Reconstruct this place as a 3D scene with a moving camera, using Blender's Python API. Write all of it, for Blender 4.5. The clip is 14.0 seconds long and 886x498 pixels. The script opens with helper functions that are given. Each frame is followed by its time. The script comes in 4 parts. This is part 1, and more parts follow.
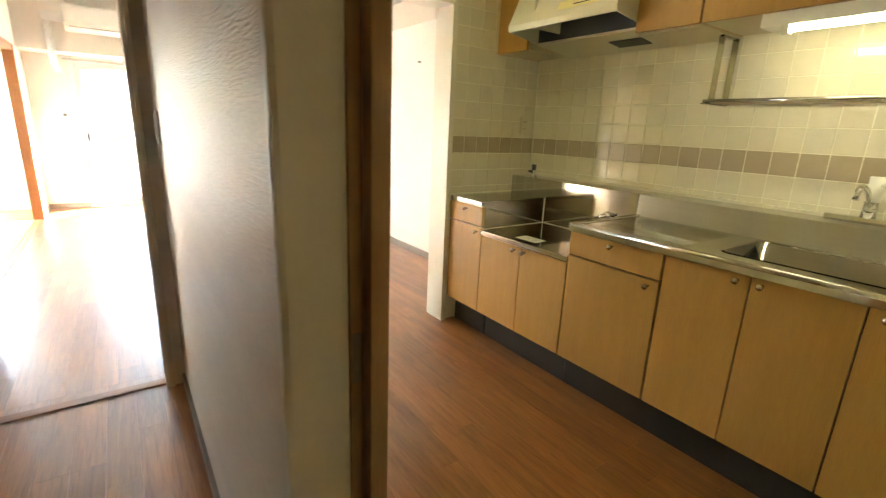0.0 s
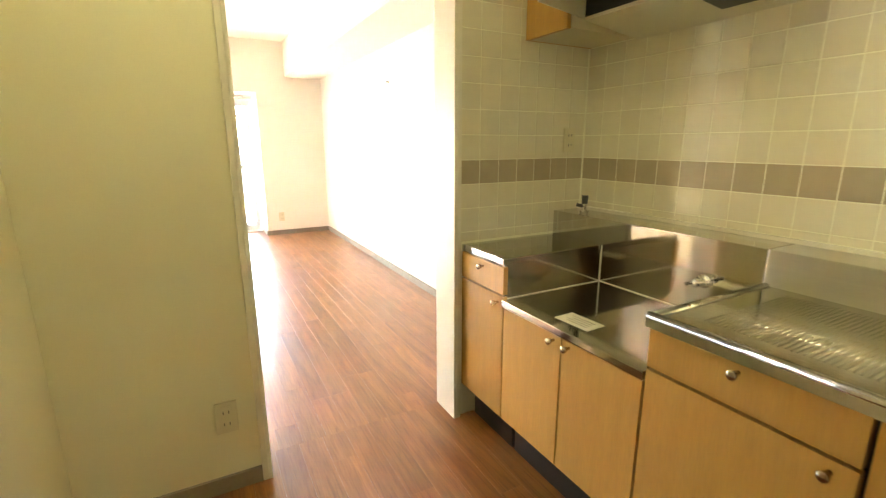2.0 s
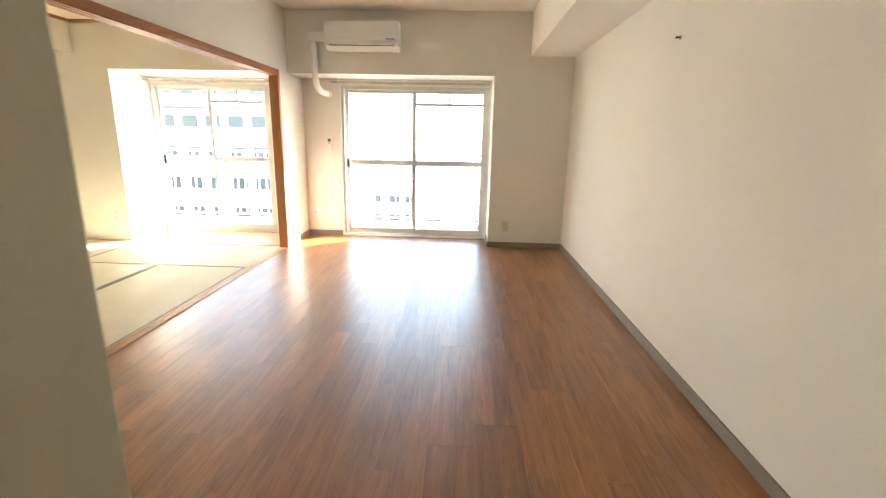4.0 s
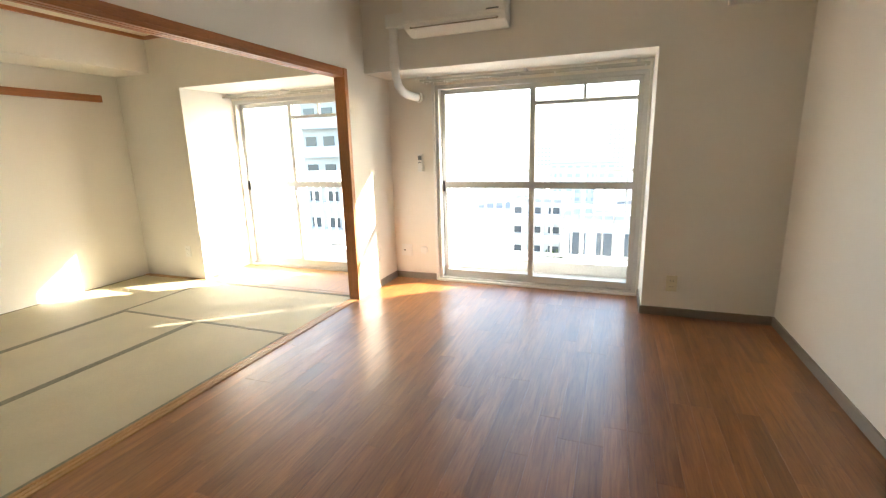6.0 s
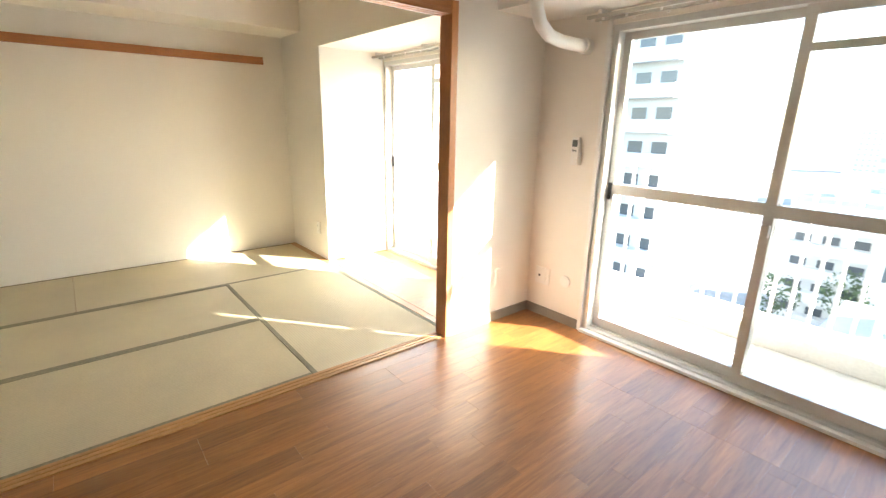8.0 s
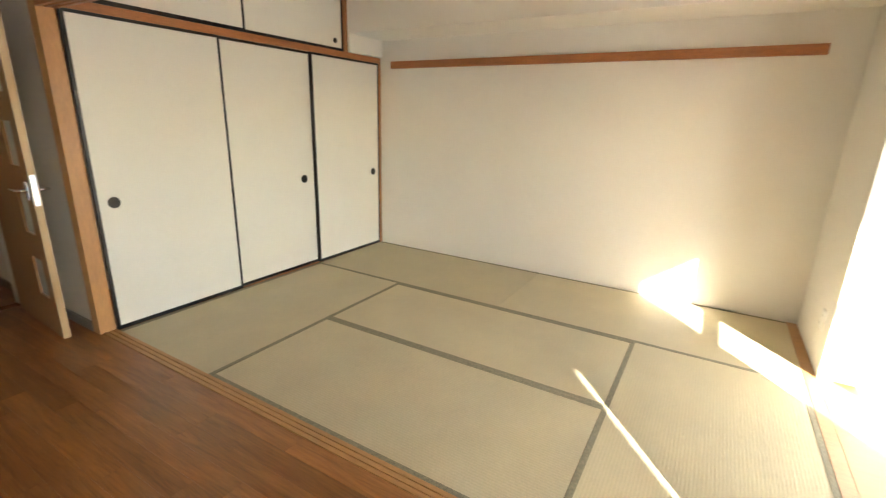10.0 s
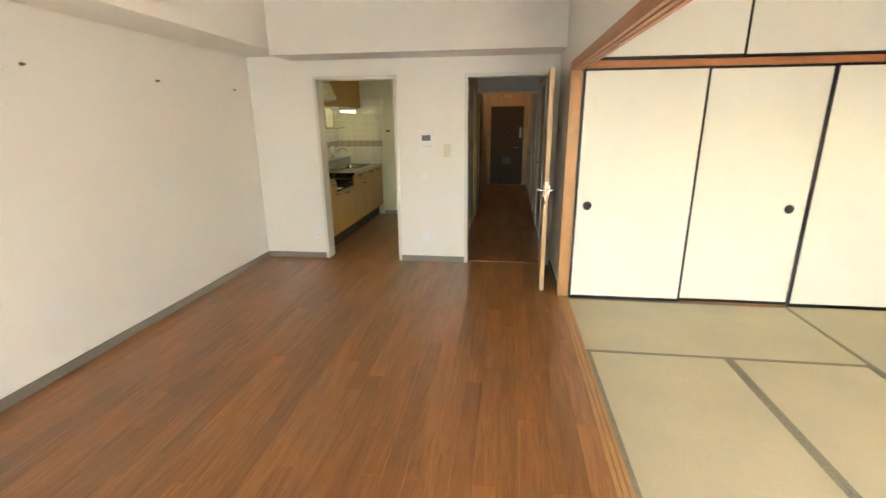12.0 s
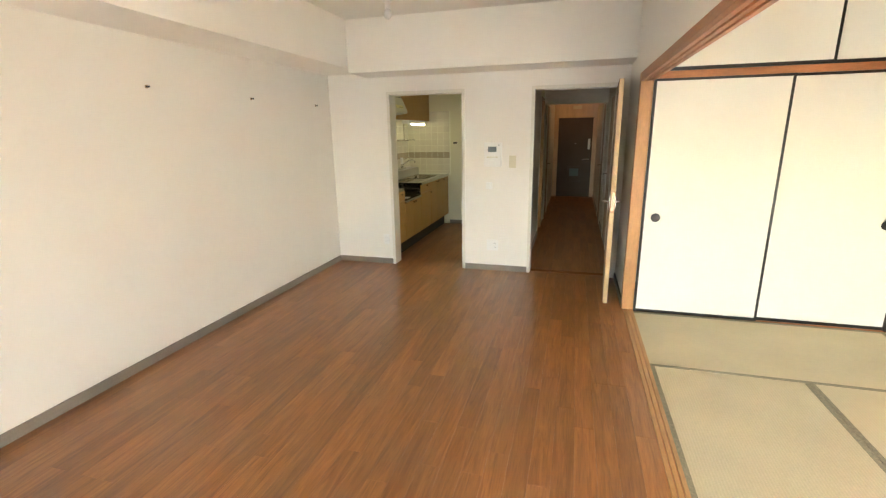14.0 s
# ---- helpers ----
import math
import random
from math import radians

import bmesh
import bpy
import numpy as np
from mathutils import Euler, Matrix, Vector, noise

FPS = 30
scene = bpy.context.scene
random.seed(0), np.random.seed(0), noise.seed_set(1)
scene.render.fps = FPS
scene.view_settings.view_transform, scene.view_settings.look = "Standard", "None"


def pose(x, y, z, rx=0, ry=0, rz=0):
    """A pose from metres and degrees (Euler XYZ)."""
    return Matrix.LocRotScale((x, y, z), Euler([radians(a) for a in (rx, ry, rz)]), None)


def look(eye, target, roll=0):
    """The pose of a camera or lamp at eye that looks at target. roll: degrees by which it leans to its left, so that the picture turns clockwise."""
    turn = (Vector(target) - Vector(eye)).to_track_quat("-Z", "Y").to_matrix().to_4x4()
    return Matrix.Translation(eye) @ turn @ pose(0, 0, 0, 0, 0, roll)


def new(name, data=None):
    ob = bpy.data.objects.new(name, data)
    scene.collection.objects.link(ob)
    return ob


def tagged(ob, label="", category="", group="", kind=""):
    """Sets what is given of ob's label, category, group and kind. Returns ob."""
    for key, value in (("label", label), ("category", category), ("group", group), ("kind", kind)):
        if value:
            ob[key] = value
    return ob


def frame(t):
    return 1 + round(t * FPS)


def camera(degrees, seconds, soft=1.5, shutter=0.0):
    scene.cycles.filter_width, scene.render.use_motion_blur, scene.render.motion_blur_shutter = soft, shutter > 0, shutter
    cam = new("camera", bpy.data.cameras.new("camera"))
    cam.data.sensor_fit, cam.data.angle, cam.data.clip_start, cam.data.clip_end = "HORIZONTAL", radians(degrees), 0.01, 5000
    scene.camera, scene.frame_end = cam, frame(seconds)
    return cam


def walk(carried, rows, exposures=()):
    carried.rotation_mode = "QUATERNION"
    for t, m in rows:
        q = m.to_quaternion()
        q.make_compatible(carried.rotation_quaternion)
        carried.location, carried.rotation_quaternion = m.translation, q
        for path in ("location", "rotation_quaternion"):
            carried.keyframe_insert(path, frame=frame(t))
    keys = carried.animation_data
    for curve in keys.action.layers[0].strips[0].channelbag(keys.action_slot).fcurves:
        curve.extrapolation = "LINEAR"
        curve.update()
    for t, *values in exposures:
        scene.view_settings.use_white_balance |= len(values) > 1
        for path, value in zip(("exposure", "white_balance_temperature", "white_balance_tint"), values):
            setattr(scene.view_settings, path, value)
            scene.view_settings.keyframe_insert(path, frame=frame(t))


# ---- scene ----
cam = camera(88.6, 14.0, soft=1.25, shutter=0.2)
PATH = [
    (0, (-2.311, -2.38, 1.211), (-1.187, -0.808, 0.697), 2.4),
    (0.5, (-2.174, -2.368, 1.223), (-0.93, -0.87, 0.768), -0.1),
    (1, (-2.039, -2.214, 1.227), (-0.873, -0.661, 0.75), 0.1),
    (1.5, (-1.833, -2.006, 1.235), (-0.804, -0.363, 0.742), -0.8),
    (2, (-1.639, -1.776, 1.239), (-0.718, -0.059, 0.785), -0.2),
    (2.5, (-1.458, -1.491, 1.243), (-0.837, 0.355, 0.787), 1.5),
    (3, (-1.297, -1.148, 1.238), (-0.907, 0.742, 0.714), 1.5),
    (3.5, (-1.21, -0.782, 1.233), (-1.063, 1.145, 0.72), 1.0),
    (3.7, (-1.184, -0.631, 1.232), (-1.133, 1.309, 0.747), 1.1),
    (5.8, (-1.063, 1.085, 1.236), (-1.709, 2.924, 0.788), -1.5),
    (6, (-1.084, 1.243, 1.257), (-1.777, 3.069, 0.826), -1.5),
    (6.5, (-1.101, 1.666, 1.266), (-1.924, 3.438, 0.837), -1.5),
    (7, (-1.071, 2.091, 1.274), (-2.061, 3.76, 0.79), -1.8),
    (7.2, (-1.075, 2.252, 1.279), (-2.141, 3.867, 0.774), -0.4),
    (9.3, (-1.584, 3.658, 1.321), (-3.52, 3.519, 0.837), -0.4),
    (9.5, (-1.711, 3.777, 1.34), (-3.606, 3.371, 0.846), 0.4),
    (10, (-1.989, 3.94, 1.343), (-3.646, 2.969, 0.785), 1.7),
    (10.5, (-2.245, 4.127, 1.332), (-3.508, 2.662, 0.825), -0.5),
    (11, (-2.444, 4.313, 1.362), (-3.203, 2.502, 0.986), 1.3),
    (11.5, (-2.572, 4.502, 1.442), (-2.804, 2.554, 1.051), 2.3),
    (12, (-2.631, 4.633, 1.476), (-2.367, 2.728, 0.927), -0.5),
    (12.5, (-2.639, 4.725, 1.464), (-2.091, 2.908, 0.831), -1.9),
    (13, (-2.649, 4.746, 1.46), (-2.067, 2.911, 0.92), -1.5),
    (13.5, (-2.649, 4.752, 1.468), (-2.083, 2.89, 1.006), -1.0),
    (14, (-2.655, 4.744, 1.473), (-2.117, 2.883, 0.976), -0.9),
]
EXPOSURES = [(0, 5.2, 6600, 10.5), (0.8, 5.75, 6600, 10.5), (1.5, 5.85, 6600, 10.5), (2.2, 5.45, 6700, 10.3), (3.0, 4.55, 6750, 9.2), (3.7, 3.95, 6700, 8.3), (5.8, 2.98, 6600, 7.7), (7.2, 3.02, 6550, 7.7), (9.3, 3.15, 6550, 9.5), (10.5, 3.2, 6550, 9.5), (11.5, 3.8, 6500, 8.7), (14, 4.02, 6480, 8.7)]
walk(cam, [(t, look(eye, target, roll)) for t, eye, target, roll in PATH], EXPOSURES)


# ---- light ----
SUN_DIR = Vector((-1.23, -1.0, -0.766)).normalized()
sun = new("sun", bpy.data.lights.new("sun", "SUN"))
sun.data.energy, sun.data.angle, sun.data.color = 5.0, radians(0.5), (1.0, 0.95, 0.88)
sun.rotation_mode = "QUATERNION"
sun.rotation_quaternion = SUN_DIR.to_track_quat("-Z", "Y")
sun.location = (4, 12, 8)
world = bpy.data.worlds.new("sky")
scene.world = world
world.use_nodes = True
_wn = world.node_tree.nodes
_sky = _wn.new("ShaderNodeTexSky")
_sky.sky_type, _sky.sun_disc = "NISHITA", False
_sky.sun_elevation = math.asin(-SUN_DIR.z)
_sky.sun_rotation = math.atan2(-SUN_DIR.x, -SUN_DIR.y)
_wn["Background"].inputs["Strength"].default_value = 0.15
world.node_tree.links.new(_sky.outputs[0], _wn["Background"].inputs["Color"])


# ---- materials ----
def material(name, color, rough=0.5, metal=0.0, vary=0.06, scale=6.0, bump=0.05, grain=80.0, stretch=(1, 1, 1), rnd=0.0, spec=0.5, stain=None, coat=0.0):
    """Base colour with a broad and a fine variation, a fine relief, and a shade per object."""
    m = bpy.data.materials.new(name)
    m.use_nodes = True
    nt, N, L = m.node_tree, m.node_tree.nodes, m.node_tree.links
    b = N["Principled BSDF"]
    tc = N.new("ShaderNodeTexCoord")
    mp = N.new("ShaderNodeMapping")
    mp.inputs["Scale"].default_value = stretch
    L.new(tc.outputs["Object"], mp.inputs["Vector"])
    vec = mp.outputs["Vector"]
    info = N.new("ShaderNodeObjectInfo")
    if rnd > 0:
        add = N.new("ShaderNodeVectorMath")
        add.operation = "ADD"
        mul = N.new("ShaderNodeVectorMath")
        mul.operation = "SCALE"
        mul.inputs[0].default_value = (37.0, 91.0, 13.0)
        L.new(info.outputs["Random"], mul.inputs["Scale"])
        L.new(vec, add.inputs[0])
        L.new(mul.outputs["Vector"], add.inputs[1])
        vec = add.outputs["Vector"]
    broad = N.new("ShaderNodeTexNoise")
    broad.inputs["Scale"].default_value, broad.inputs["Detail"].default_value = scale, 4
    fine = N.new("ShaderNodeTexNoise")
    fine.inputs["Scale"].default_value, fine.inputs["Detail"].default_value = grain, 5
    L.new(vec, broad.inputs["Vector"])
    L.new(vec, fine.inputs["Vector"])
    mix = N.new("ShaderNodeMath")
    mix.operation = "ADD"
    L.new(broad.outputs["Fac"], mix.inputs[0])
    L.new(fine.outputs["Fac"], mix.inputs[1])
    ramp = N.new("ShaderNodeValToRGB")
    lo = [max(0.0, c * (1 - vary)) for c in color]
    hi = [min(1.0, c * (1 + vary)) for c in color]
    if stain:
        lo = list(stain)
    ramp.color_ramp.elements[0].color = (*lo, 1)
    ramp.color_ramp.elements[1].color = (*hi, 1)
    ramp.color_ramp.elements[0].position, ramp.color_ramp.elements[1].position = 0.32, 0.68
    half = N.new("ShaderNodeMath")
    half.operation = "MULTIPLY"
    half.inputs[1].default_value = 0.5
    L.new(mix.outputs[0], half.inputs[0])
    L.new(half.outputs[0], ramp.inputs["Fac"])
    out = ramp.outputs["Color"]
    if rnd > 0:
        hsv = N.new("ShaderNodeHueSaturation")
        mr = N.new("ShaderNodeMapRange")
        mr.inputs["To Min"].default_value, mr.inputs["To Max"].default_value = 1 - rnd, 1 + rnd
        L.new(info.outputs["Random"], mr.inputs["Value"])
        L.new(mr.outputs[0], hsv.inputs["Value"])
        L.new(out, hsv.inputs["Color"])
        out = hsv.outputs["Color"]
    L.new(out, b.inputs["Base Color"])
    b.inputs["Metallic"].default_value = metal
    rr = N.new("ShaderNodeMapRange")
    rr.inputs["To Min"].default_value, rr.inputs["To Max"].default_value = max(0.02, rough * 0.82), min(1.0, rough * 1.18)
    L.new(broad.outputs["Fac"], rr.inputs["Value"])
    L.new(rr.outputs[0], b.inputs["Roughness"])
    b.inputs["Specular IOR Level"].default_value = spec
    b.inputs["Coat Weight"].default_value = coat
    b.inputs["Coat Roughness"].default_value = 0.15
    if bump > 0:
        bp = N.new("ShaderNodeBump")
        bp.inputs["Strength"].default_value, bp.inputs["Distance"].default_value = bump, 0.002
        L.new(fine.outputs["Fac"], bp.inputs["Height"])
        L.new(bp.outputs["Normal"], b.inputs["Normal"])
    return m


def wood_floor(name, light, dark, rough):
    """Printed oak vinyl: wandering long grain along y, fine fibres, each plank of its own shade, under a waxed gloss."""
    m = bpy.data.materials.new(name)
    m.use_nodes = True
    N, L = m.node_tree.nodes, m.node_tree.links
    b = N["Principled BSDF"]
    tc, info = N.new("ShaderNodeTexCoord"), N.new("ShaderNodeObjectInfo")
    off = N.new("ShaderNodeVectorMath")
    off.operation = "SCALE"
    off.inputs[0].default_value = (7.3, 19.1, 3.7)
    L.new(info.outputs["Random"], off.inputs["Scale"])
    add = N.new("ShaderNodeVectorMath")
    add.operation = "ADD"
    L.new(tc.outputs["Object"], add.inputs[0])
    L.new(off.outputs["Vector"], add.inputs[1])

    def stretched(sx, sy):
        mp = N.new("ShaderNodeMapping")
        mp.inputs["Scale"].default_value = (sx, sy, 1)
        L.new(add.outputs["Vector"], mp.inputs["Vector"])
        return mp.outputs["Vector"]

    def noisy(vec, scale, detail, rgh=0.55, dist=0.0):
        n = N.new("ShaderNodeTexNoise")
        n.inputs["Scale"].default_value, n.inputs["Detail"].default_value = scale, detail
        n.inputs["Roughness"].default_value, n.inputs["Distortion"].default_value = rgh, dist
        L.new(vec, n.inputs["Vector"])
        return n.outputs["Fac"]

    def ramp(src, p0, c0, p1, c1):
        q = N.new("ShaderNodeValToRGB")
        e = q.color_ramp.elements
        e[0].position, e[0].color, e[1].position, e[1].color = p0, (*c0, 1), p1, (*c1, 1)
        L.new(src, q.inputs["Fac"])
        return q.outputs["Color"]

    def mul(a, c, fac):
        mx = N.new("ShaderNodeMix")
        mx.data_type, mx.blend_type = "RGBA", "MULTIPLY"
        mx.inputs[0].default_value = fac
        L.new(a, mx.inputs[6])
        L.new(c, mx.inputs[7])
        return mx.outputs[2]

    flow = noisy(stretched(17, 1.6), 1.0, 6, 0.6, 1.4)
    base = ramp(flow, 0.30, dark, 0.68, light)
    figure = ramp(noisy(stretched(60, 3.6), 1.0, 4, 0.55, 1.8), 0.50, (1, 1, 1), 0.68, (0.52, 0.42, 0.36))
    patch = ramp(noisy(stretched(3, 0.7), 1.0, 2), 0.35, (0.84, 0.80, 0.77), 0.62, (1, 1, 1))
    fibre = ramp(noisy(stretched(190, 6), 1.0, 2), 0.34, (0.66, 0.6, 0.55), 0.58, (1, 1, 1))
    col = mul(mul(mul(base, figure, 0.5), patch, 0.8), fibre, 0.35)
    hsv = N.new("ShaderNodeHueSaturation")
    mr = N.new("ShaderNodeMapRange")
    mr.inputs["To Min"].default_value, mr.inputs["To Max"].default_value = 0.85, 1.15
    L.new(info.outputs["Random"], mr.inputs["Value"])
    L.new(mr.outputs[0], hsv.inputs["Value"])
    L.new(col, hsv.inputs["Color"])
    L.new(hsv.outputs["Color"], b.inputs["Base Color"])
    rr = N.new("ShaderNodeMapRange")
    rr.inputs["To Min"].default_value, rr.inputs["To Max"].default_value = rough * 0.8, rough * 1.25
    L.new(noisy(stretched(5, 5), 1.0, 4), rr.inputs["Value"])
    L.new(rr.outputs[0], b.inputs["Roughness"])
    b.inputs["Specular IOR Level"].default_value = 0.50
    b.inputs["Coat Weight"].default_value, b.inputs["Coat Roughness"].default_value = 0.48, 0.31
    bp = N.new("ShaderNodeBump")
    bp.inputs["Strength"].default_value, bp.inputs["Distance"].default_value = 0.10, 0.001
    L.new(flow, bp.inputs["Height"])
    L.new(bp.outputs["Normal"], b.inputs["Normal"])
    return m


def woven(name, color, axis):
    """Rush matting: fine ribs across the mat, slightly uneven tone."""
    m = material(name, color, rough=0.62, vary=0.1, scale=3.0, bump=0.15, grain=160.0, stretch=(1, 1, 1), rnd=0.05)
    N, L = m.node_tree.nodes, m.node_tree.links
    b = N["Principled BSDF"]
    tc = [n for n in N if n.type == "TEX_COORD"][0]
    wave = N.new("ShaderNodeTexWave")
    wave.bands_direction = axis
    wave.inputs["Scale"].default_value, wave.inputs["Distortion"].default_value = 22.0, 0.6
    L.new(tc.outputs["Object"], wave.inputs["Vector"])
    bp = N.new("ShaderNodeBump")
    bp.inputs["Strength"].default_value, bp.inputs["Distance"].default_value = 0.22, 0.0025
    L.new(wave.outputs["Color"], bp.inputs["Height"])
    L.new(bp.outputs["Normal"], b.inputs["Normal"])
    src = b.inputs["Base Color"].links[0].from_socket
    mx = N.new("ShaderNodeMix")
    mx.data_type, mx.blend_type = "RGBA", "MULTIPLY"
    mx.inputs[0].default_value = 0.07
    L.new(src, mx.inputs[6])
    L.new(wave.outputs["Color"], mx.inputs[7])
    L.new(mx.outputs[2], b.inputs["Base Color"])
    return m


def glow(name, color, strength):
    m = bpy.data.materials.new(name)
    m.use_nodes = True
    b = m.node_tree.nodes["Principled BSDF"]
    b.inputs["Base Color"].default_value = (*color, 1)
    b.inputs["Emission Color"].default_value = (*color, 1)
    b.inputs["Emission Strength"].default_value = strength
    return m


def glass(name):
    m = bpy.data.materials.new(name)
    m.use_nodes = True
    b = m.node_tree.nodes["Principled BSDF"]
    b.inputs["Base Color"].default_value = (0.98, 1, 0.99, 1)
    b.inputs["Transmission Weight"].default_value = 1.0
    b.inputs["Roughness"].default_value = 0.0
    b.inputs["IOR"].default_value = 1.02
    return m


M_PAPER = material("white_wallpaper", (0.86, 0.823, 0.748), rough=0.75, vary=0.025, scale=1.2, bump=0.25, grain=260.0)
M_TATWALL = material("tatami_room_wallpaper", (0.86, 0.825, 0.752), rough=0.6, vary=0.03, scale=1.2, bump=0.25, grain=220.0)
M_KPAPER = material("kitchen_wallpaper", (0.79, 0.75, 0.56), rough=0.6, vary=0.025, scale=1.2, bump=0.2, grain=240.0)
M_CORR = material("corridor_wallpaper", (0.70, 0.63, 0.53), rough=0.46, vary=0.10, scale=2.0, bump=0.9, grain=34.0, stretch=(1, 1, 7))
M_CEIL = material("ceiling_paper", (0.84, 0.815, 0.74), rough=0.8, vary=0.02, scale=1.0, bump=0.2, grain=200.0)
M_TATCEIL = material("tatami_ceiling_board", (0.78, 0.70, 0.54), rough=0.6, vary=0.06, scale=1.5, bump=0.1, grain=40.0, stretch=(8, 1, 1))
M_FLOOR = wood_floor("oak_vinyl_plank", (0.42, 0.172, 0.045), (0.25, 0.094, 0.024), 0.39)
M_UNDER = material("floor_joint", (0.24, 0.10, 0.035), rough=0.6, vary=0.1)
M_TAT_X = woven("rush_matting_ribs_x", (0.60, 0.520, 0.335), "X")
M_TAT_Y = woven("rush_matting_ribs_y", (0.60, 0.520, 0.335), "Y")
M_HERI = material("mat_border_cloth", (0.27, 0.245, 0.165), rough=0.8, vary=0.35, scale=60.0, bump=0.4, grain=300.0)
M_POST = material("light_brown_post", (0.56, 0.29, 0.11), rough=0.4, vary=0.15, scale=4.0, bump=0.1, grain=30.0, stretch=(6, 6, 1))
M_BROWN = material("brown_stained_timber", (0.45, 0.19, 0.07), rough=0.4, vary=0.22, scale=4.0, bump=0.1, grain=30.0, stretch=(6, 6, 1), rnd=0.06)
M_BROWN_Y = material("brown_stained_rail", (0.42, 0.165, 0.06), rough=0.4, vary=0.22, scale=4.0, bump=0.1, grain=30.0, stretch=(8, 1, 8), rnd=0.06)
M_BROWN_X = material("brown_stained_beam", (0.42, 0.165, 0.06), rough=0.4, vary=0.22, scale=4.0, bump=0.1, grain=30.0, stretch=(1, 8, 8), rnd=0.06)
M_SILL = material("pale_timber_sill", (0.50, 0.265, 0.10), rough=0.42, vary=0.2, scale=4.0, bump=0.1, grain=40.0, stretch=(9, 1, 9), rnd=0.1)
M_FUSUMA = material("fusuma_paper", (0.84, 0.815, 0.73), rough=0.75, vary=0.03, scale=2.0, bump=0.12, grain=180.0)
M_BLACK = material("black_lacquer", (0.012, 0.011, 0.010), rough=0.35, vary=0.2, bump=0.03)
M_BASE = material("grey_vinyl_baseboard", (0.26, 0.225, 0.18), rough=0.5, vary=0.08, scale=5.0, bump=0.05)
M_TRIM = material("cream_painted_trim", (0.76, 0.72, 0.62), rough=0.35, vary=0.03, scale=4.0, bump=0.03)
M_ALU = material("anodised_aluminium", (0.70, 0.70, 0.68), rough=0.38, metal=0.35, vary=0.06, scale=5.0, bump=0.02)
M_STEEL = material("brushed_stainless", (0.47, 0.455, 0.41), rough=0.12, metal=1.0, vary=0.05, scale=4.0, bump=0.012, grain=60.0, stretch=(20, 1, 20))
M_STEEL_POL = material("polished_stainless", (0.58, 0.56, 0.52), rough=0.085, metal=1.0, vary=0.04, scale=4.0, bump=0.004)
M_STEEL_SOFT = material("satin_stainless", (0.55, 0.53, 0.47), rough=0.30, metal=1.0, vary=0.04, scale=4.0, bump=0.02, grain=60.0, stretch=(1, 1, 20))
M_CHROME = material("chrome", (0.75, 0.75, 0.75), rough=0.08, metal=1.0, vary=0.02, bump=0.0)
M_BRASS = material("satin_knob_metal", (0.45, 0.37, 0.27), rough=0.24, metal=1.0, vary=0.05, bump=0.0)
M_CAB = material("beech_laminate", (0.50, 0.275, 0.07), rough=0.36, vary=0.10, scale=3.0, bump=0.05, grain=26.0, stretch=(9, 9, 0.8), rnd=0.05)
M_CABSIDE = material("cabinet_underside_laminate", (0.62, 0.55, 0.38), rough=0.4, vary=0.04)
M_TOE = material("dark_kickboard", (0.025, 0.022, 0.022), rough=0.4, vary=0.2)
M_TILE = material("white_glazed_tile", (0.77, 0.72, 0.58), rough=0.10, vary=0.03, scale=8.0, bump=0.03, grain=20.0, rnd=0.035, spec=0.6)
M_TILEG = material("taupe_glazed_tile", (0.46, 0.385, 0.275), rough=0.12, vary=0.05, scale=8.0, bump=0.03, grain=20.0, rnd=0.05, spec=0.6)
M_GROUT = material("tile_grout", (0.88, 0.86, 0.70), rough=0.8, vary=0.06, scale=20.0)
M_HOOD = material("enamelled_hood", (0.66, 0.62, 0.48), rough=0.38, vary=0.015, bump=0.0)
M_PLASTIC = material("white_plastic", (0.86, 0.85, 0.81), rough=0.35, vary=0.02, bump=0.02)
M_IVORY = material("ivory_plastic", (0.70, 0.65, 0.48), rough=0.4, vary=0.03, bump=0.02)
M_DARKPL = material("dark_plastic", (0.03, 0.03, 0.033), rough=0.4, vary=0.1)
M_SCREEN = material("grey_lcd", (0.16, 0.18, 0.18), rough=0.2, vary=0.05)
M_DOORDARK = material("dark_steel_door", (0.085, 0.062, 0.045), rough=0.45, vary=0.15, scale=4.0)
M_DOORWOOD = material("door_veneer", (0.40, 0.22, 0.095), rough=0.38, vary=0.15, scale=3.0, bump=0.05, grain=30.0, stretch=(8, 8, 1))
M_DOOREDGE = material("door_edge_veneer", (0.60, 0.42, 0.22), rough=0.4, vary=0.1, scale=3.0, stretch=(8, 8, 1))
M_FROST = material("frosted_pane", (0.72, 0.72, 0.66), rough=0.35, vary=0.05)
M_ORANGE = material("entrance_panel", (0.64, 0.49, 0.34), rough=0.45, vary=0.15, scale=3.0, stretch=(6, 6, 1))
M_GLASS = glass("window_glass")
M_TUBE = glow("fluorescent_tube", (1.0, 0.94, 0.58), 1.35)
M_DIFF = glow("lamp_diffuser", (1.0, 0.93, 0.46), 0.29)
M_WARM = glow("warm_downlight", (1.0, 0.54, 0.22), 2.2)
M_BULB = material("bulb_glass", (0.85, 0.84, 0.80), rough=0.25, vary=0.02)
M_CONC = material("painted_concrete", (0.62, 0.61, 0.58), rough=0.8, vary=0.12, scale=3.0, bump=0.2, grain=60.0)
M_WHITEPAINT = material("white_painted_steel", (0.82, 0.82, 0.81), rough=0.4, vary=0.03)
M_FACADE = material("pale_facade", (0.62, 0.62, 0.61), rough=0.8, vary=0.08, scale=0.4, bump=0.0, rnd=0.12)
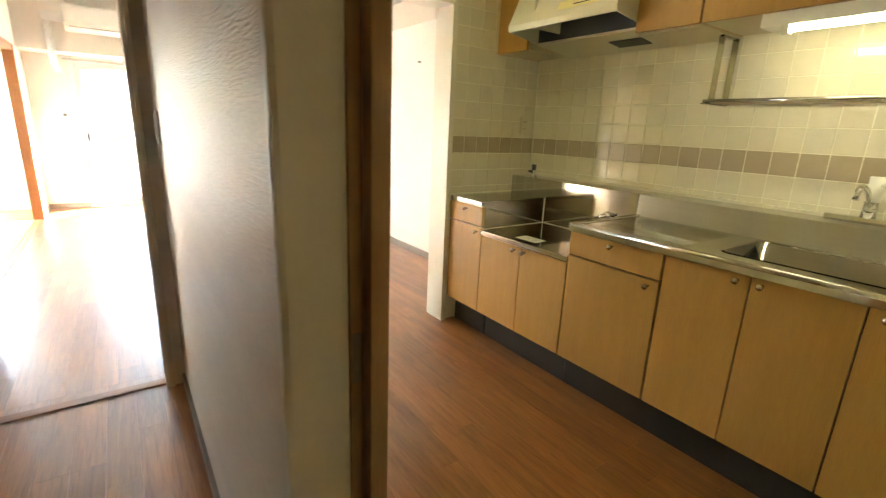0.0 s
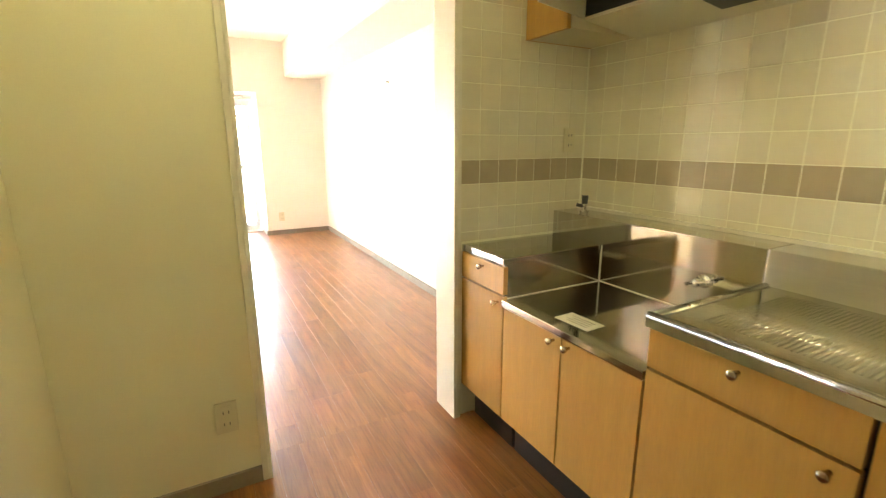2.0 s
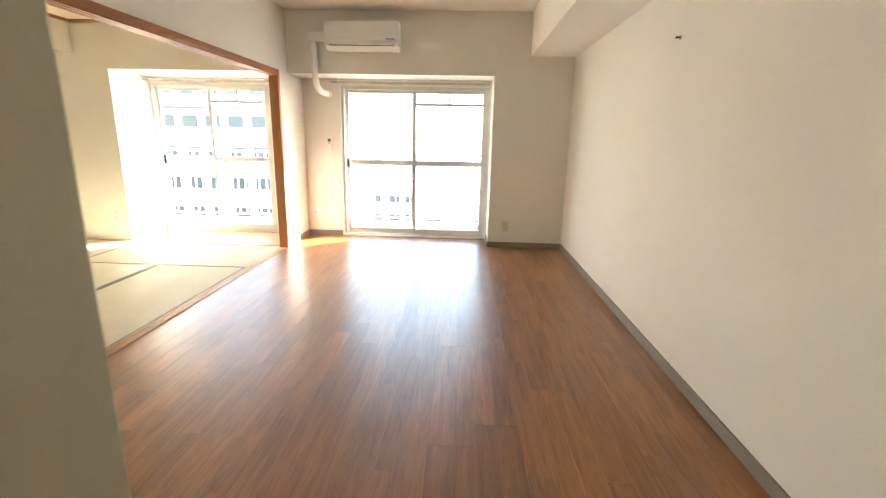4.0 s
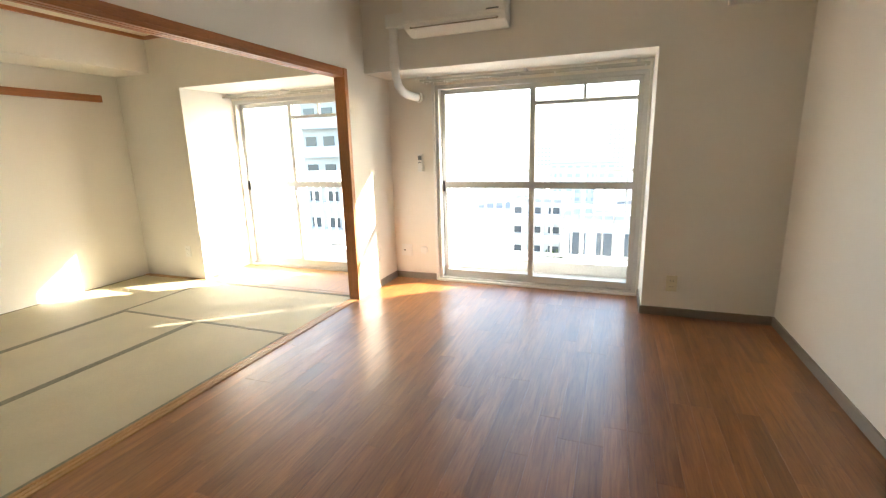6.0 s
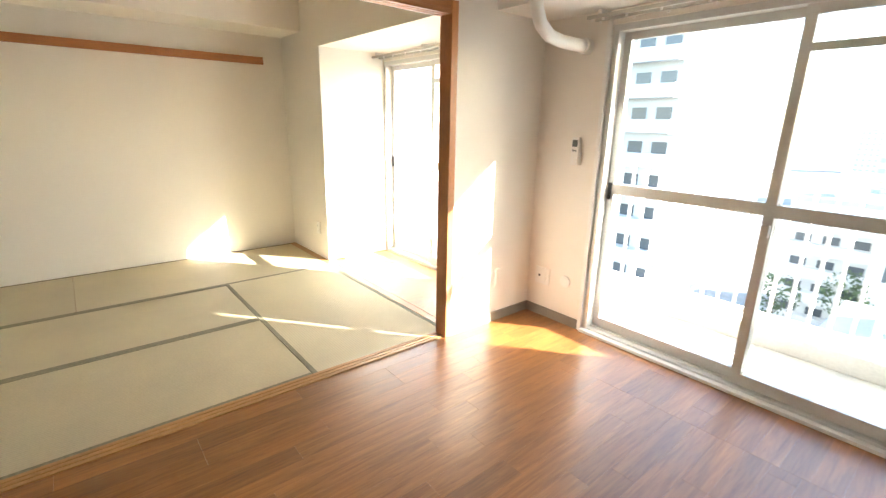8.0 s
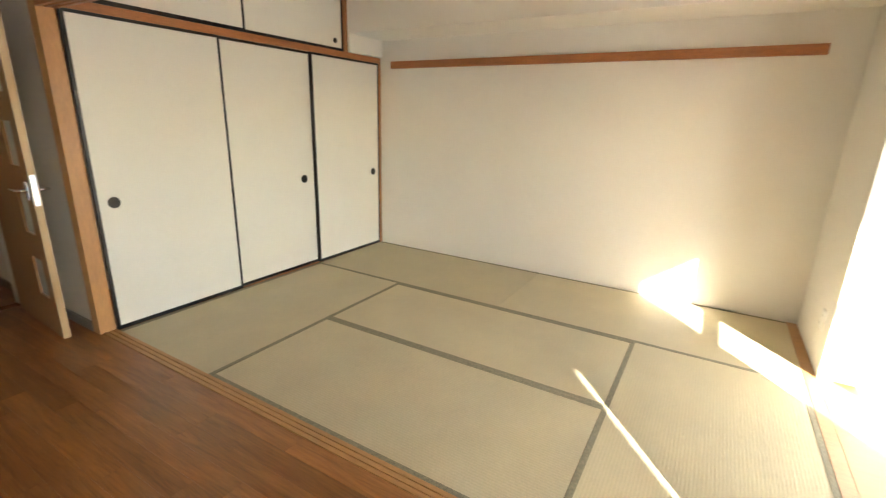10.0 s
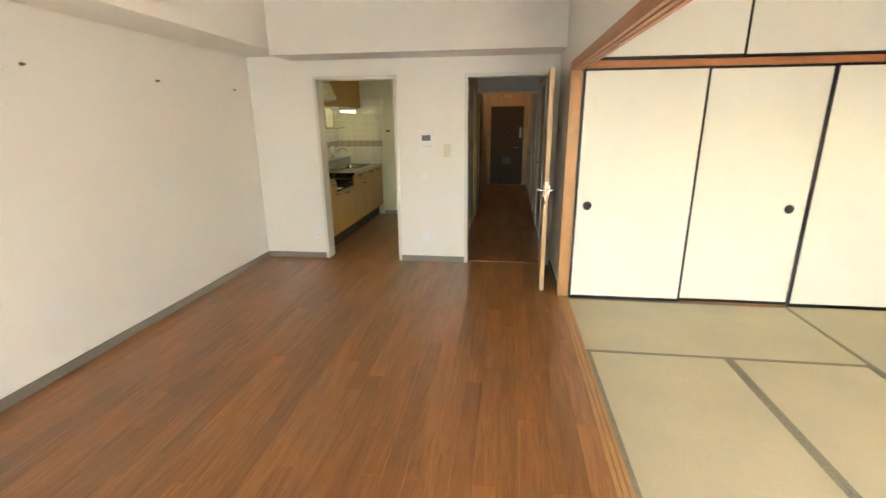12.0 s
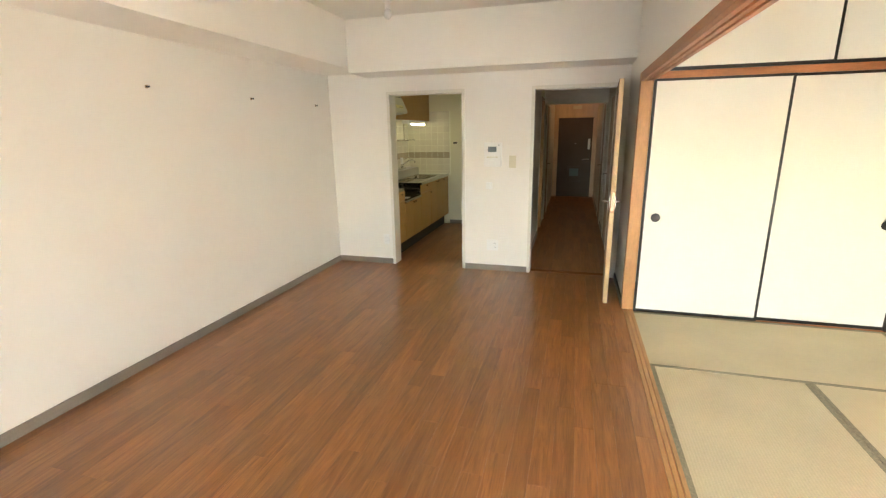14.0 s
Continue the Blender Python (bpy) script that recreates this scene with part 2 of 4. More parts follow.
M_ROOF = material("grey_roof", (0.35, 0.36, 0.37), rough=0.8, vary=0.15, scale=0.5, bump=0.0, rnd=0.2)
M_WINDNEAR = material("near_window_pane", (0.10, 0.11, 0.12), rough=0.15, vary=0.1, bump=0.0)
# Panes of far blocks: distance haze put into a paler grey.
M_WINDHAZE = material("hazed_window_pane", (0.40, 0.42, 0.44), rough=0.15, vary=0.1, bump=0.0)
M_GROUND = material("city_ground", (0.22, 0.22, 0.215), rough=0.9, vary=0.3, scale=0.05, bump=0.0, grain=0.6)
M_LEAF = material("tree_leaves", (0.07, 0.10, 0.04), rough=0.7, vary=0.4, scale=3.0, bump=0.0)
M_BARK = material("tree_bark", (0.12, 0.09, 0.06), rough=0.9, vary=0.3, scale=8.0)


# ---- mesh helpers ----
def box(bm, x0, x1, y0, y1, z0, z1, bevel=0.0):
    r = bmesh.ops.create_cube(bm, size=1.0)
    for v in r["verts"]:
        v.co = Vector((x0 + (v.co.x + 0.5) * (x1 - x0), y0 + (v.co.y + 0.5) * (y1 - y0), z0 + (v.co.z + 0.5) * (z1 - z0)))
    if bevel > 0:
        edges = list({e for v in r["verts"] for e in v.link_edges})
        bmesh.ops.bevel(bm, geom=edges, offset=bevel, segments=2, profile=0.7, affect="EDGES")


def rod(bm, p, q, r, seg=14, r2=None):
    p, q = Vector(p), Vector(q)
    d = q - p
    m = Matrix.Translation((p + q) / 2) @ d.to_track_quat("Z", "Y").to_matrix().to_4x4()
    bmesh.ops.create_cone(bm, cap_ends=True, segments=seg, radius1=r, radius2=r if r2 is None else r2, depth=d.length, matrix=m)


def ball(bm, c, r, sx=1, sy=1, sz=1, u=14, v=8):
    bmesh.ops.create_uvsphere(bm, u_segments=u, v_segments=v, radius=r, matrix=Matrix.Translation(c) @ Matrix.Diagonal((sx, sy, sz, 1)))


def tube(bm, pts, r, seg=12):
    """A round pipe along a smooth line of points."""
    pts = [Vector(p) for p in pts]
    rings = []
    up = Vector((0.31, 0.17, 0.93)).normalized()
    for i, p in enumerate(pts):
        d = (pts[min(i + 1, len(pts) - 1)] - pts[max(i - 1, 0)]).normalized()
        a = d.cross(up).normalized()
        b = d.cross(a)
        rings.append([bm.verts.new(p + (a * math.cos(k * math.tau / seg) + b * math.sin(k * math.tau / seg)) * r) for k in range(seg)])
    for s, t in zip(rings, rings[1:]):
        for k in range(seg):
            bm.faces.new((s[k], s[(k + 1) % seg], t[(k + 1) % seg], t[k]))
    bm.faces.new(rings[0][::-1])
    bm.faces.new(rings[-1])


def mesh_of(name, bm, mat, smooth=False):
    bmesh.ops.recalc_face_normals(bm, faces=bm.faces)
    me = bpy.data.meshes.new(name)
    bm.to_mesh(me)
    bm.free()
    me.materials.append(mat)
    if smooth:
        for p in me.polygons:
            p.use_smooth = True
    return me


def part(name, bm, mat, parent=None, label="", smooth=False):
    ob = new(name, mesh_of(name, bm, mat, smooth))
    if parent:
        ob.parent = parent
    if label:
        ob["label"] = label
    return ob


def bx(name, dims, mat, parent=None, label="", bevel=0.0):
    """One box-shaped mesh, from x0, x1, y0, y1, z0, z1."""
    bm = bmesh.new()
    box(bm, *dims, bevel=bevel)
    return part(name, bm, mat, parent, label)


def boxes(name, many, mat, parent=None, label="", bevel=0.0):
    bm = bmesh.new()
    for d in many:
        box(bm, *d, bevel=bevel)
    return part(name, bm, mat, parent, label)


def thing(name, label, category, group="", kind="", at=(0, 0, 0)):
    ob = new(name)
    ob.location = at
    return tagged(ob, label, category, group, kind)


def setting(ob, label, category):
    return tagged(ob, label, category, kind="structure")


# ---- large structure ----
LC = 2.53       # living room ceiling
wall_east = setting(bx("wall_east", (0, 0.15, -2.62, 5.45, -0.1, 2.7), M_PAPER), "long white papered wall beside the living room floor", "wall")
wall_north = setting(boxes("wall_north", [
    (-0.703, 0, -0.138, 0, -0.05, 2.7), (-1.522, -0.703, -0.138, 0, 1.88, 2.7), (-2.235, -1.522, -0.138, 0, -0.05, 2.7),
    (-3.03, -2.235, -0.138, 0, 1.88, 2.7), (-3.17, -3.03, -0.138, 0, -0.05, 2.7)], M_PAPER), "white papered wall with a kitchen opening and a corridor doorway", "wall")
wall_dividing = setting(boxes("wall_dividing", [
    (-3.17, -3.11, 0, 0.79, -0.05, 2.7), (-3.17, -3.11, 0.79, 4.52, 1.888, 2.7), (-3.17, -3.11, 4.52, 5.45, -0.05, 2.7)], M_PAPER),
    "white papered wall between living room and tatami room", "wall")
wall_window = setting(boxes("wall_window", [
    (-0.85, 0, 4.82, 5.45, -0.05, 2.7), (-3.11, -0.85, 4.82, 5.45, 1.892, 2.7), (-3.11, -2.65, 5.25, 5.45, -0.05, 1.892),
    (-2.65, -0.85, 5.25, 5.45, 1.815, 1.892)], M_PAPER), "white papered window wall with a deep recess", "wall")
wall_tatami_window = setting(boxes("wall_tatami_window", [
    (-5.83, -5.0, 4.62, 5.45, -0.05, 2.7), (-5.0, -3.17, 4.62, 5.45, 1.885, 2.7), (-3.53, -3.17, 5.25, 5.45, -0.05, 1.885),
    (-5.0, -3.53, 5.25, 5.45, 1.815, 1.885)], M_TATWALL), "cream papered window wall of the tatami room", "wall")
wall_west = setting(bx("wall_west", (-5.98, -5.83, -0.12, 5.45, -0.05, 2.7), M_TATWALL), "cream papered wall behind a brown picture rail", "wall")
wall_closet = setting(boxes("wall_closet", [(-5.83, -3.17, 0.0, 0.08, -0.05, 2.7), (-5.83, -5.36, 0.835, 0.93, 1.885, 2.4)], M_TATWALL), "cream papered wall around the built-in closet", "wall")
ceiling_living = setting(boxes("ceiling_living", [(-3.11, 0, 0, 4.82, LC, LC + 0.1)], M_CEIL), "white papered living room ceiling", "ceiling")
beam_east = setting(bx("beam_east", (-0.47, 0, 0.0, 4.82, 2.095, LC), M_PAPER), "white papered ceiling beam along the wall", "beam")
beam_north = setting(bx("beam_north", (-3.11, -0.47, 0, 0.43, 2.05, LC), M_PAPER), "white papered ceiling beam above the doorways", "beam")
ceiling_tatami = setting(bx("ceiling_tatami", (-5.83, -3.17, 0.08, 4.62, 2.37, 2.45), M_TATCEIL), "pale wooden board ceiling of the tatami room", "ceiling")
beam_west = setting(bx("beam_west", (-5.83, -5.36, 0.93, 4.62, 2.04, 2.37), M_TATWALL), "cream papered ceiling beam in the tatami room", "beam")
floor_base = setting(bx("floor", (-6.0, 0.15, -6.3, 5.45, -0.15, -0.006), M_UNDER), "dark floor bed under the planks and mats", "floor")

# kitchen and corridor shell
wall_kitchen_west = setting(boxes("wall_kitchen_west", [(-2.165, -2.095, -1.86, -0.138, -0.05, 2.35), (-2.165, -2.095, -2.48, -1.86, 1.93, 2.35)], M_KPAPER), "cream papered partition between kitchen and corridor", "wall")
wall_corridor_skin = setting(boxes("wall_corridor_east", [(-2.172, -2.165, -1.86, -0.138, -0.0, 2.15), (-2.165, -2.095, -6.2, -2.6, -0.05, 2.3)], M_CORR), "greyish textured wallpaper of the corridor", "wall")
wall_kitchen_north = setting(boxes("wall_kitchen_north", [(-2.095, -1.522, -0.145, -0.138, 0, 2.3), (-1.522, -0.703, -0.145, -0.138, 1.88, 2.3)], M_KPAPER), "cream papered kitchen wall beside the opening", "wall")
wall_kitchen_south = setting(bx("wall_kitchen_south", (-2.165, 0, -2.60, -2.48, -0.05, 2.35), M_KPAPER), "cream papered end wall of the kitchen", "wall")
ceiling_kitchen = setting(bx("ceiling_kitchen", (-2.165, 0, -2.6, -0.138, 2.30, 2.36), M_CEIL), "white kitchen ceiling", "ceiling")
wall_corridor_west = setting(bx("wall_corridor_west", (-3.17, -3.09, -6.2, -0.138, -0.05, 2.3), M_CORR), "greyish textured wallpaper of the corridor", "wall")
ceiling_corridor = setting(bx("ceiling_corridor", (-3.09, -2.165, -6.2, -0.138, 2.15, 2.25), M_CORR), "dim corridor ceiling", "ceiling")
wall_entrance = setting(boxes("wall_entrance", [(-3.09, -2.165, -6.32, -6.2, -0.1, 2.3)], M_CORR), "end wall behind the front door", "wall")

# baseboards
def baseboard(x0, x1, y0, y1, z1=0.062):
    ob = bx("baseboard", (x0, x1, y0, y1, -0.004, z1), M_BASE, bevel=0.002)
    return setting(ob, "grey vinyl baseboard along the wall foot", "baseboard")


for dims in [(-0.012, 0, 0.012, 4.81), (-0.683, 0, 0, 0.012), (-2.215, -1.542, 0, 0.012), (-0.85, 0, 4.808, 4.82), (-0.862, -0.85, 4.808, 5.24),
             (-3.11, -2.675, 5.238, 5.25), (-3.11, -3.098, 4.52, 5.238), (-3.11, -3.098, 0.012, 0.79),
             (-2.095, -1.542, -0.157, -0.145), (-2.095, -2.083, -1.788, -0.157), (-2.184, -2.172, -1.858, -0.16), (-3.09, -3.078, -6.1, -0.16),
             (-2.0, -0.70, -2.48, -2.468)]:
    baseboard(*dims)


# casings of the two openings in the north wall
def casing(name, x0, x1, ztop, label, right=True):
    t = setting(new(name), label, "door frame")
    w, d = 0.02, 0.012
    bx("jamb", (x0, x0 + 0.014, -0.158, d, 0, ztop), M_TRIM, t, bevel=0.003)
    bx("jamb", (x1 - 0.014, x1, -0.158, d, 0, ztop), M_TRIM, t, bevel=0.003)
    bx("architrave", (x0 - w, x0, 0, d, 0, ztop + w), M_TRIM, t, bevel=0.003)
    bx("architrave", (x1, x1 + w, 0, d, 0, ztop + w), M_TRIM, t, bevel=0.003)
    bx("architrave", (x0, x1, 0, d, ztop, ztop + w), M_TRIM, t, bevel=0.003)
    bx("architrave", (x0 - w, x0, -0.158, -0.145, 0, ztop + w), M_TRIM, t, bevel=0.003)
    bx("architrave", (x1, x1 + w, -0.158, -0.145, 0, ztop + w), M_TRIM, t, bevel=0.003)
    bx("head_jamb", (x0 + 0.014, x1 - 0.014, -0.158, 0, ztop - 0.014, ztop), M_TRIM, t, bevel=0.003)
    return t


casing("trim_kitchen_opening", -1.522, -0.703, 1.88, "cream painted frame of the kitchen opening")
casing("trim_corridor_doorway", -3.03, -2.235, 1.88, "cream painted frame of the corridor doorway")
setting(bx("threshold", (-3.03, -2.235, -0.115, -0.06, -0.004, 0.006), M_UNDER, bevel=0.003), "low wooden threshold strip in the doorway", "threshold")

# kitchen side doorway from the corridor
kd = setting(new("trim_kitchen_doorway"), "cream and brown wooden frame of the kitchen doorway", "door frame")
bx("casing", (-2.180, -2.095, -1.882, -1.86, 0, 1.93), M_TRIM, kd, bevel=0.009)
bx("door_stop", (-2.094, -2.075, -1.880, -1.86, 0, 1.93), M_DOORWOOD, kd, bevel=0.003)
bx("jamb", (-2.074, -2.048, -1.900, -1.876, 0, 1.93), M_DOORWOOD, kd, bevel=0.003)
bx("kitchen_casing", (-2.095, -2.056, -1.875, -1.79, 0, 1.95), M_TRIM, kd, "cream painted casing", bevel=0.006)
bx("strike_plate", (-2.091, -2.079, -1.8825, -1.880, 0.88, 0.95), M_BASE, kd)
bx("jamb", (-2.185, -2.045, -2.48, -2.455, 0, 1.93), M_DOORWOOD, kd, bevel=0.004)
bx("head_jamb", (-2.185, -2.062, -2.455, -1.890, 1.90, 1.93), M_DOORWOOD, kd, bevel=0.004)


# ---- tatami room timber ----
frame_open = setting(new("trim_tatami_opening"), "brown stained timber frame of the wide tatami room opening", "door frame")
bx("post", (-3.19, -3.10, 0.79, 0.875, 0, 1.888), M_POST, frame_open, bevel=0.004)
bx("post", (-3.19, -3.092, 4.475, 4.52, 0, 1.888), M_BROWN, frame_open, bevel=0.004)
lint = bx("lintel", (-3.19, -3.10, 0.875, 4.475, 1.845, 1.888), M_BROWN_Y, frame_open, bevel=0.004)
for k in range(3):
    bx("groove_rail", (-3.19 + 0.034 * k, -3.19 + 0.034 * k + 0.022, 0.875, 4.475, 1.823, 1.845), M_BROWN_Y, frame_open, bevel=0.002)
sill = setting(new("threshold_tatami"), "pale timber sliding door sill with two grooves", "threshold")
bx("sill_bed", (-3.19, -3.115, 0.875, 4.475, -0.006, 0.0), M_BROWN_Y, sill)
for k in range(3):
    bx("sill_rail", (-3.19 + 0.027 * k, -3.19 + 0.027 * k + 0.021, 0.875, 4.475, 0.0, 0.007), M_SILL, sill, bevel=0.002)

rail = tagged(bx("picture_rail", (-5.83, -5.79, 1.06, 4.42, 1.782, 1.846), M_BROWN_Y, bevel=0.003), "brown timber picture rail fixed to the cream wall", "rail")
cornice = setting(new("trim_tatami_ceiling"), "brown timber cornice around the tatami room ceiling", "trim")
bx("cornice", (-5.36, -5.335, 0.93, 4.62, 2.34, 2.37), M_BROWN_Y, cornice, bevel=0.002)
bx("cornice", (-5.335, -3.17, 4.595, 4.62, 2.34, 2.37), M_BROWN_X, cornice, bevel=0.002)
bx("cornice", (-3.195, -3.17, 0.93, 4.595, 2.34, 2.37), M_BROWN_Y, cornice, bevel=0.002)

# ---- closet front ----
closet = setting(new("closet_frame"), "brown timber frame of the built-in closet", "closet")
bx("rail_middle", (-5.83, -3.19, 0.835, 0.905, 1.832, 1.882), M_BROWN_X, closet, bevel=0.003)
bx("rail_top", (-5.36, -3.19, 0.835, 0.905, 2.325, 2.37), M_BROWN_X, closet, bevel=0.003)
bx("post_upper", (-5.372, -5.335, 0.835, 0.905, 1.882, 2.325), M_BROWN, closet, bevel=0.003)
bx("post_lower", (-5.83, -5.80, 0.835, 0.905, 0, 1.832), M_BROWN, closet, bevel=0.003)
bx("sill", (-5.80, -3.19, 0.80, 0.878, -0.004, 0.004), M_BROWN_X, closet)


def fusuma(x0, x1, y, z0, z1, pull, name, label):
    """A sliding paper door: paper panel in a thin black frame, with a round sunken pull."""
    t = thing(name, label, "sliding door", "closet doors", at=((x0 + x1) / 2, y, z0))
    w, h = abs(x1 - x0) / 2, z1 - z0
    f = 0.018
    bx("panel", (-w + f, w - f, -0.008, 0.008, f + 0.006, h - f), M_FUSUMA, t)
    bx("stile", (-w, -w + f, -0.011, 0.011, 0, h), M_BLACK, t, bevel=0.002)
    bx("stile", (w - f, w, -0.011, 0.011, 0, h), M_BLACK, t, bevel=0.002)
    bx("rail", (-w + f, w - f, -0.011, 0.011, 0, f + 0.006), M_BLACK, t)
    bx("rail", (-w + f, w - f, -0.011, 0.011, h - f, h), M_BLACK, t)
    for px, pz, r in pull:
        bm = bmesh.new()
        rod(bm, (px - (x0 + x1) / 2, 0.007, pz - z0), (px - (x0 + x1) / 2, 0.0115, pz - z0), r, 24)
        rod(bm, (px - (x0 + x1) / 2, 0.010, pz - z0), (px - (x0 + x1) / 2, 0.0135, pz - z0), r * 0.72, 24, r * 0.62)
        part("finger_pull", bm, M_BLACK, t, "round black recessed pull")
    return t


lbl = "cream paper sliding closet door in a thin black frame"
fusuma(-4.085, -3.19, 0.89, 0.005, 1.832, [(-3.288, 0.798, 0.034)], "fusuma_door", lbl)
fusuma(-4.925, -4.055, 0.862, 0.005, 1.832, [(-4.795, 0.79, 0.034)], "fusuma_door", lbl)
fusuma(-5.80, -4.905, 0.89, 0.005, 1.832, [(-5.697, 0.782, 0.034)], "fusuma_door", lbl)
fusuma(-4.30, -3.19, 0.89, 1.884, 2.325, [], "upper_fusuma_door", "small cream paper upper closet door in a black frame")
fusuma(-5.335, -4.27, 0.862, 1.884, 2.325, [(-5.235, 1.965, 0.022)], "upper_fusuma_door", "small cream paper upper closet door with a round pull")


# ---- tatami mats ----
def tatami(x0, x1, y0, y1, along):
    t = thing("tatami_mat", "rush tatami mat with grey-green cloth borders", "tatami mat", "tatami mats", at=((x0 + x1) / 2, (y0 + y1) / 2, 0))
    w, d, b = (x1 - x0) / 2 - 0.0012, (y1 - y0) / 2 - 0.0012, 0.026
    if along == "x":
        bx("rush_cover", (-w, w, -d + b, d - b, -0.006, 0.0), M_TAT_Y, t)
        for s in (-1, 1):
            bx("cloth_border", (-w, w, min(s * d, s * (d - b)), max(s * d, s * (d - b)), -0.006, 0.0015), M_HERI, t)
    else:
        bx("rush_cover", (-w + b, w - b, -d, d, -0.006, 0.0), M_TAT_X, t)
        for s in (-1, 1):
            bx("cloth_border", (min(s * w, s * (w - b)), max(s * w, s * (w - b)), -d, d, -0.006, 0.0015), M_HERI, t)
    return t


tatami(-4.877, -3.19, 0.902, 1.842, "x")
tatami(-5.83, -4.877, 0.902, 2.72, "y")
tatami(-5.83, -4.877, 2.72, 4.56, "y")
tatami(-4.062, -3.19, 1.842, 3.66, "y")
tatami(-4.877, -4.062, 1.842, 3.66, "y")
tatami(-4.877, -3.19, 3.66, 4.56, "x")
setting(bx("floor_window_board", (-5.0, -3.17, 4.62, 5.25, -0.006, 0.004), M_SILL), "wooden board floor in the tatami room window recess", "floor")
setting(bx("floor_window_edge", (-5.83, -3.19, 4.56, 4.62, -0.006, 0.003), M_SILL, bevel=0.001), "narrow wooden border board beside the mats", "floor")


# ---- windows ----
def window(name, x0, x1, mid, z1, label):
    """A two-leaf aluminium sliding window down to the floor: fixed frame, two sashes on two tracks, a top light in one."""
    t = setting(new(name), label, "window")
    y0, y1 = 5.26, 5.38
    f = 0.035
    fr = boxes("window_frame", [(x0, x0 + f, y0, y1, 0, z1), (x1 - f, x1, y0, y1, 0, z1), (x0 + f, x1 - f, y0, y1, z1 - f, z1), (x0 + f, x1 - f, y0, y1, -0.02, 0.03)], M_ALU, t, bevel=0.002)
    bx("track", (x0 + f, x1 - f, 5.297, 5.303, 0.03, 0.042), M_ALU, fr)
    bx("track", (x0 + f, x1 - f, 5.337, 5.343, 0.03, 0.042), M_ALU, fr)
    s = 0.045

    def sash(a, b, yc, top_light):
        zb, zt = 0.035, z1 - f
        h = boxes("sash", [(a, a + s, yc - 0.015, yc + 0.015, zb, zt), (b - s, b, yc - 0.015, yc + 0.015, zb, zt), (a + s, b - s, yc - 0.015, yc + 0.015, zb, zb + 0.06),
                           (a + s, b - s, yc - 0.015, yc + 0.015, zt - 0.04, zt), (a + s, b - s, yc - 0.018, yc + 0.018, 0.893, 0.953)], M_ALU, t, bevel=0.002)
        panes = [(a + s, b - s, zb + 0.06, 0.893)]
        if top_light:
            m = (a + b) / 2
            boxes("top_light_bar", [(a + s, b - s, yc - 0.014, yc + 0.014, 1.60, 1.632), (m - 0.011, m + 0.011, yc - 0.012, yc + 0.012, 1.632, zt - 0.04)], M_ALU, h)
            panes += [(a + s, b - s, 0.953, 1.60), (a + s, m - 0.011, 1.632, zt - 0.04), (m + 0.011, b - s, 1.632, zt - 0.04)]
        else:
            panes += [(a + s, b - s, 0.953, zt - 0.04)]
        for p in panes:
            g = bx("pane", (p[0], p[1], yc - 0.002, yc + 0.002, p[2], p[3]), M_GLASS, h)
            g.visible_shadow = False
        return h

    left = sash(x0 + f - 0.005, mid + s / 2, 5.34, False)
    right = sash(mid - s / 2, x1 - f + 0.005, 5.30, True)
    bx("latch", (mid - 0.018, mid + 0.018, 5.262, 5.285, 0.80, 0.86), M_ALU, right, "crescent window latch", bevel=0.006)
    bx("sash_handle", (x0 + f + 0.004, x0 + f + 0.022, 5.315, 5.327, 0.86, 0.96), M_DARKPL, left)
    return t


window("window_1", -2.65, -0.872, -1.77, 1.815, "tall two-leaf aluminium sliding balcony window")
window("window_2", -5.0, -3.53, -4.285, 1.815, "tall two-leaf aluminium sliding window of the tatami room")
setting(bx("trim_window_left", (-2.675, -2.65, 5.238, 5.26, 0, 1.84), M_PLASTIC, bevel=0.003), "white painted window casing", "trim")
setting(bx("trim_window_right", (-0.872, -0.852, 5.238, 5.40, 0, 1.84), M_PLASTIC, bevel=0.003), "white painted window casing", "trim")
setting(bx("trim_window_foot", (-2.65, -0.872, 5.225, 5.26, -0.004, 0.018), M_PLASTIC, bevel=0.003), "white window sill strip", "trim")


def curtain_rail(x0, x1, y):
    t = thing("curtain_rail", "double metal curtain rail below the window recess soffit", "curtain rail", "curtain rails")
    for k, yy in enumerate((y, y - 0.075)):
        rl = bx("track", (x0, x1, yy - 0.009, yy + 0.009, 1.835, 1.853), M_STEEL_SOFT, t, bevel=0.003)
        for i in range(9):
            xx = x0 + 0.03 + (x1 - x0 - 0.06) * (i / 8) ** 1.6
            bm = bmesh.new()
            rod(bm, (xx, yy, 1.822), (xx, yy, 1.836), 0.006, 8)
            part("glider", bm, M_PLASTIC, rl)
    n = 3
    for i in range(n):
        xx = x0 + 0.08 + (x1 - x0 - 0.16) * i / (n - 1)
        bx("bracket", (xx - 0.012, xx + 0.012, y - 0.09, y + 0.015, 1.853, 1.876), M_ALU, t, bevel=0.003)
    return t


curtain_rail(-2.74, -0.88, 5.215)
curtain_rail(-5.0, -3.45, 5.215)

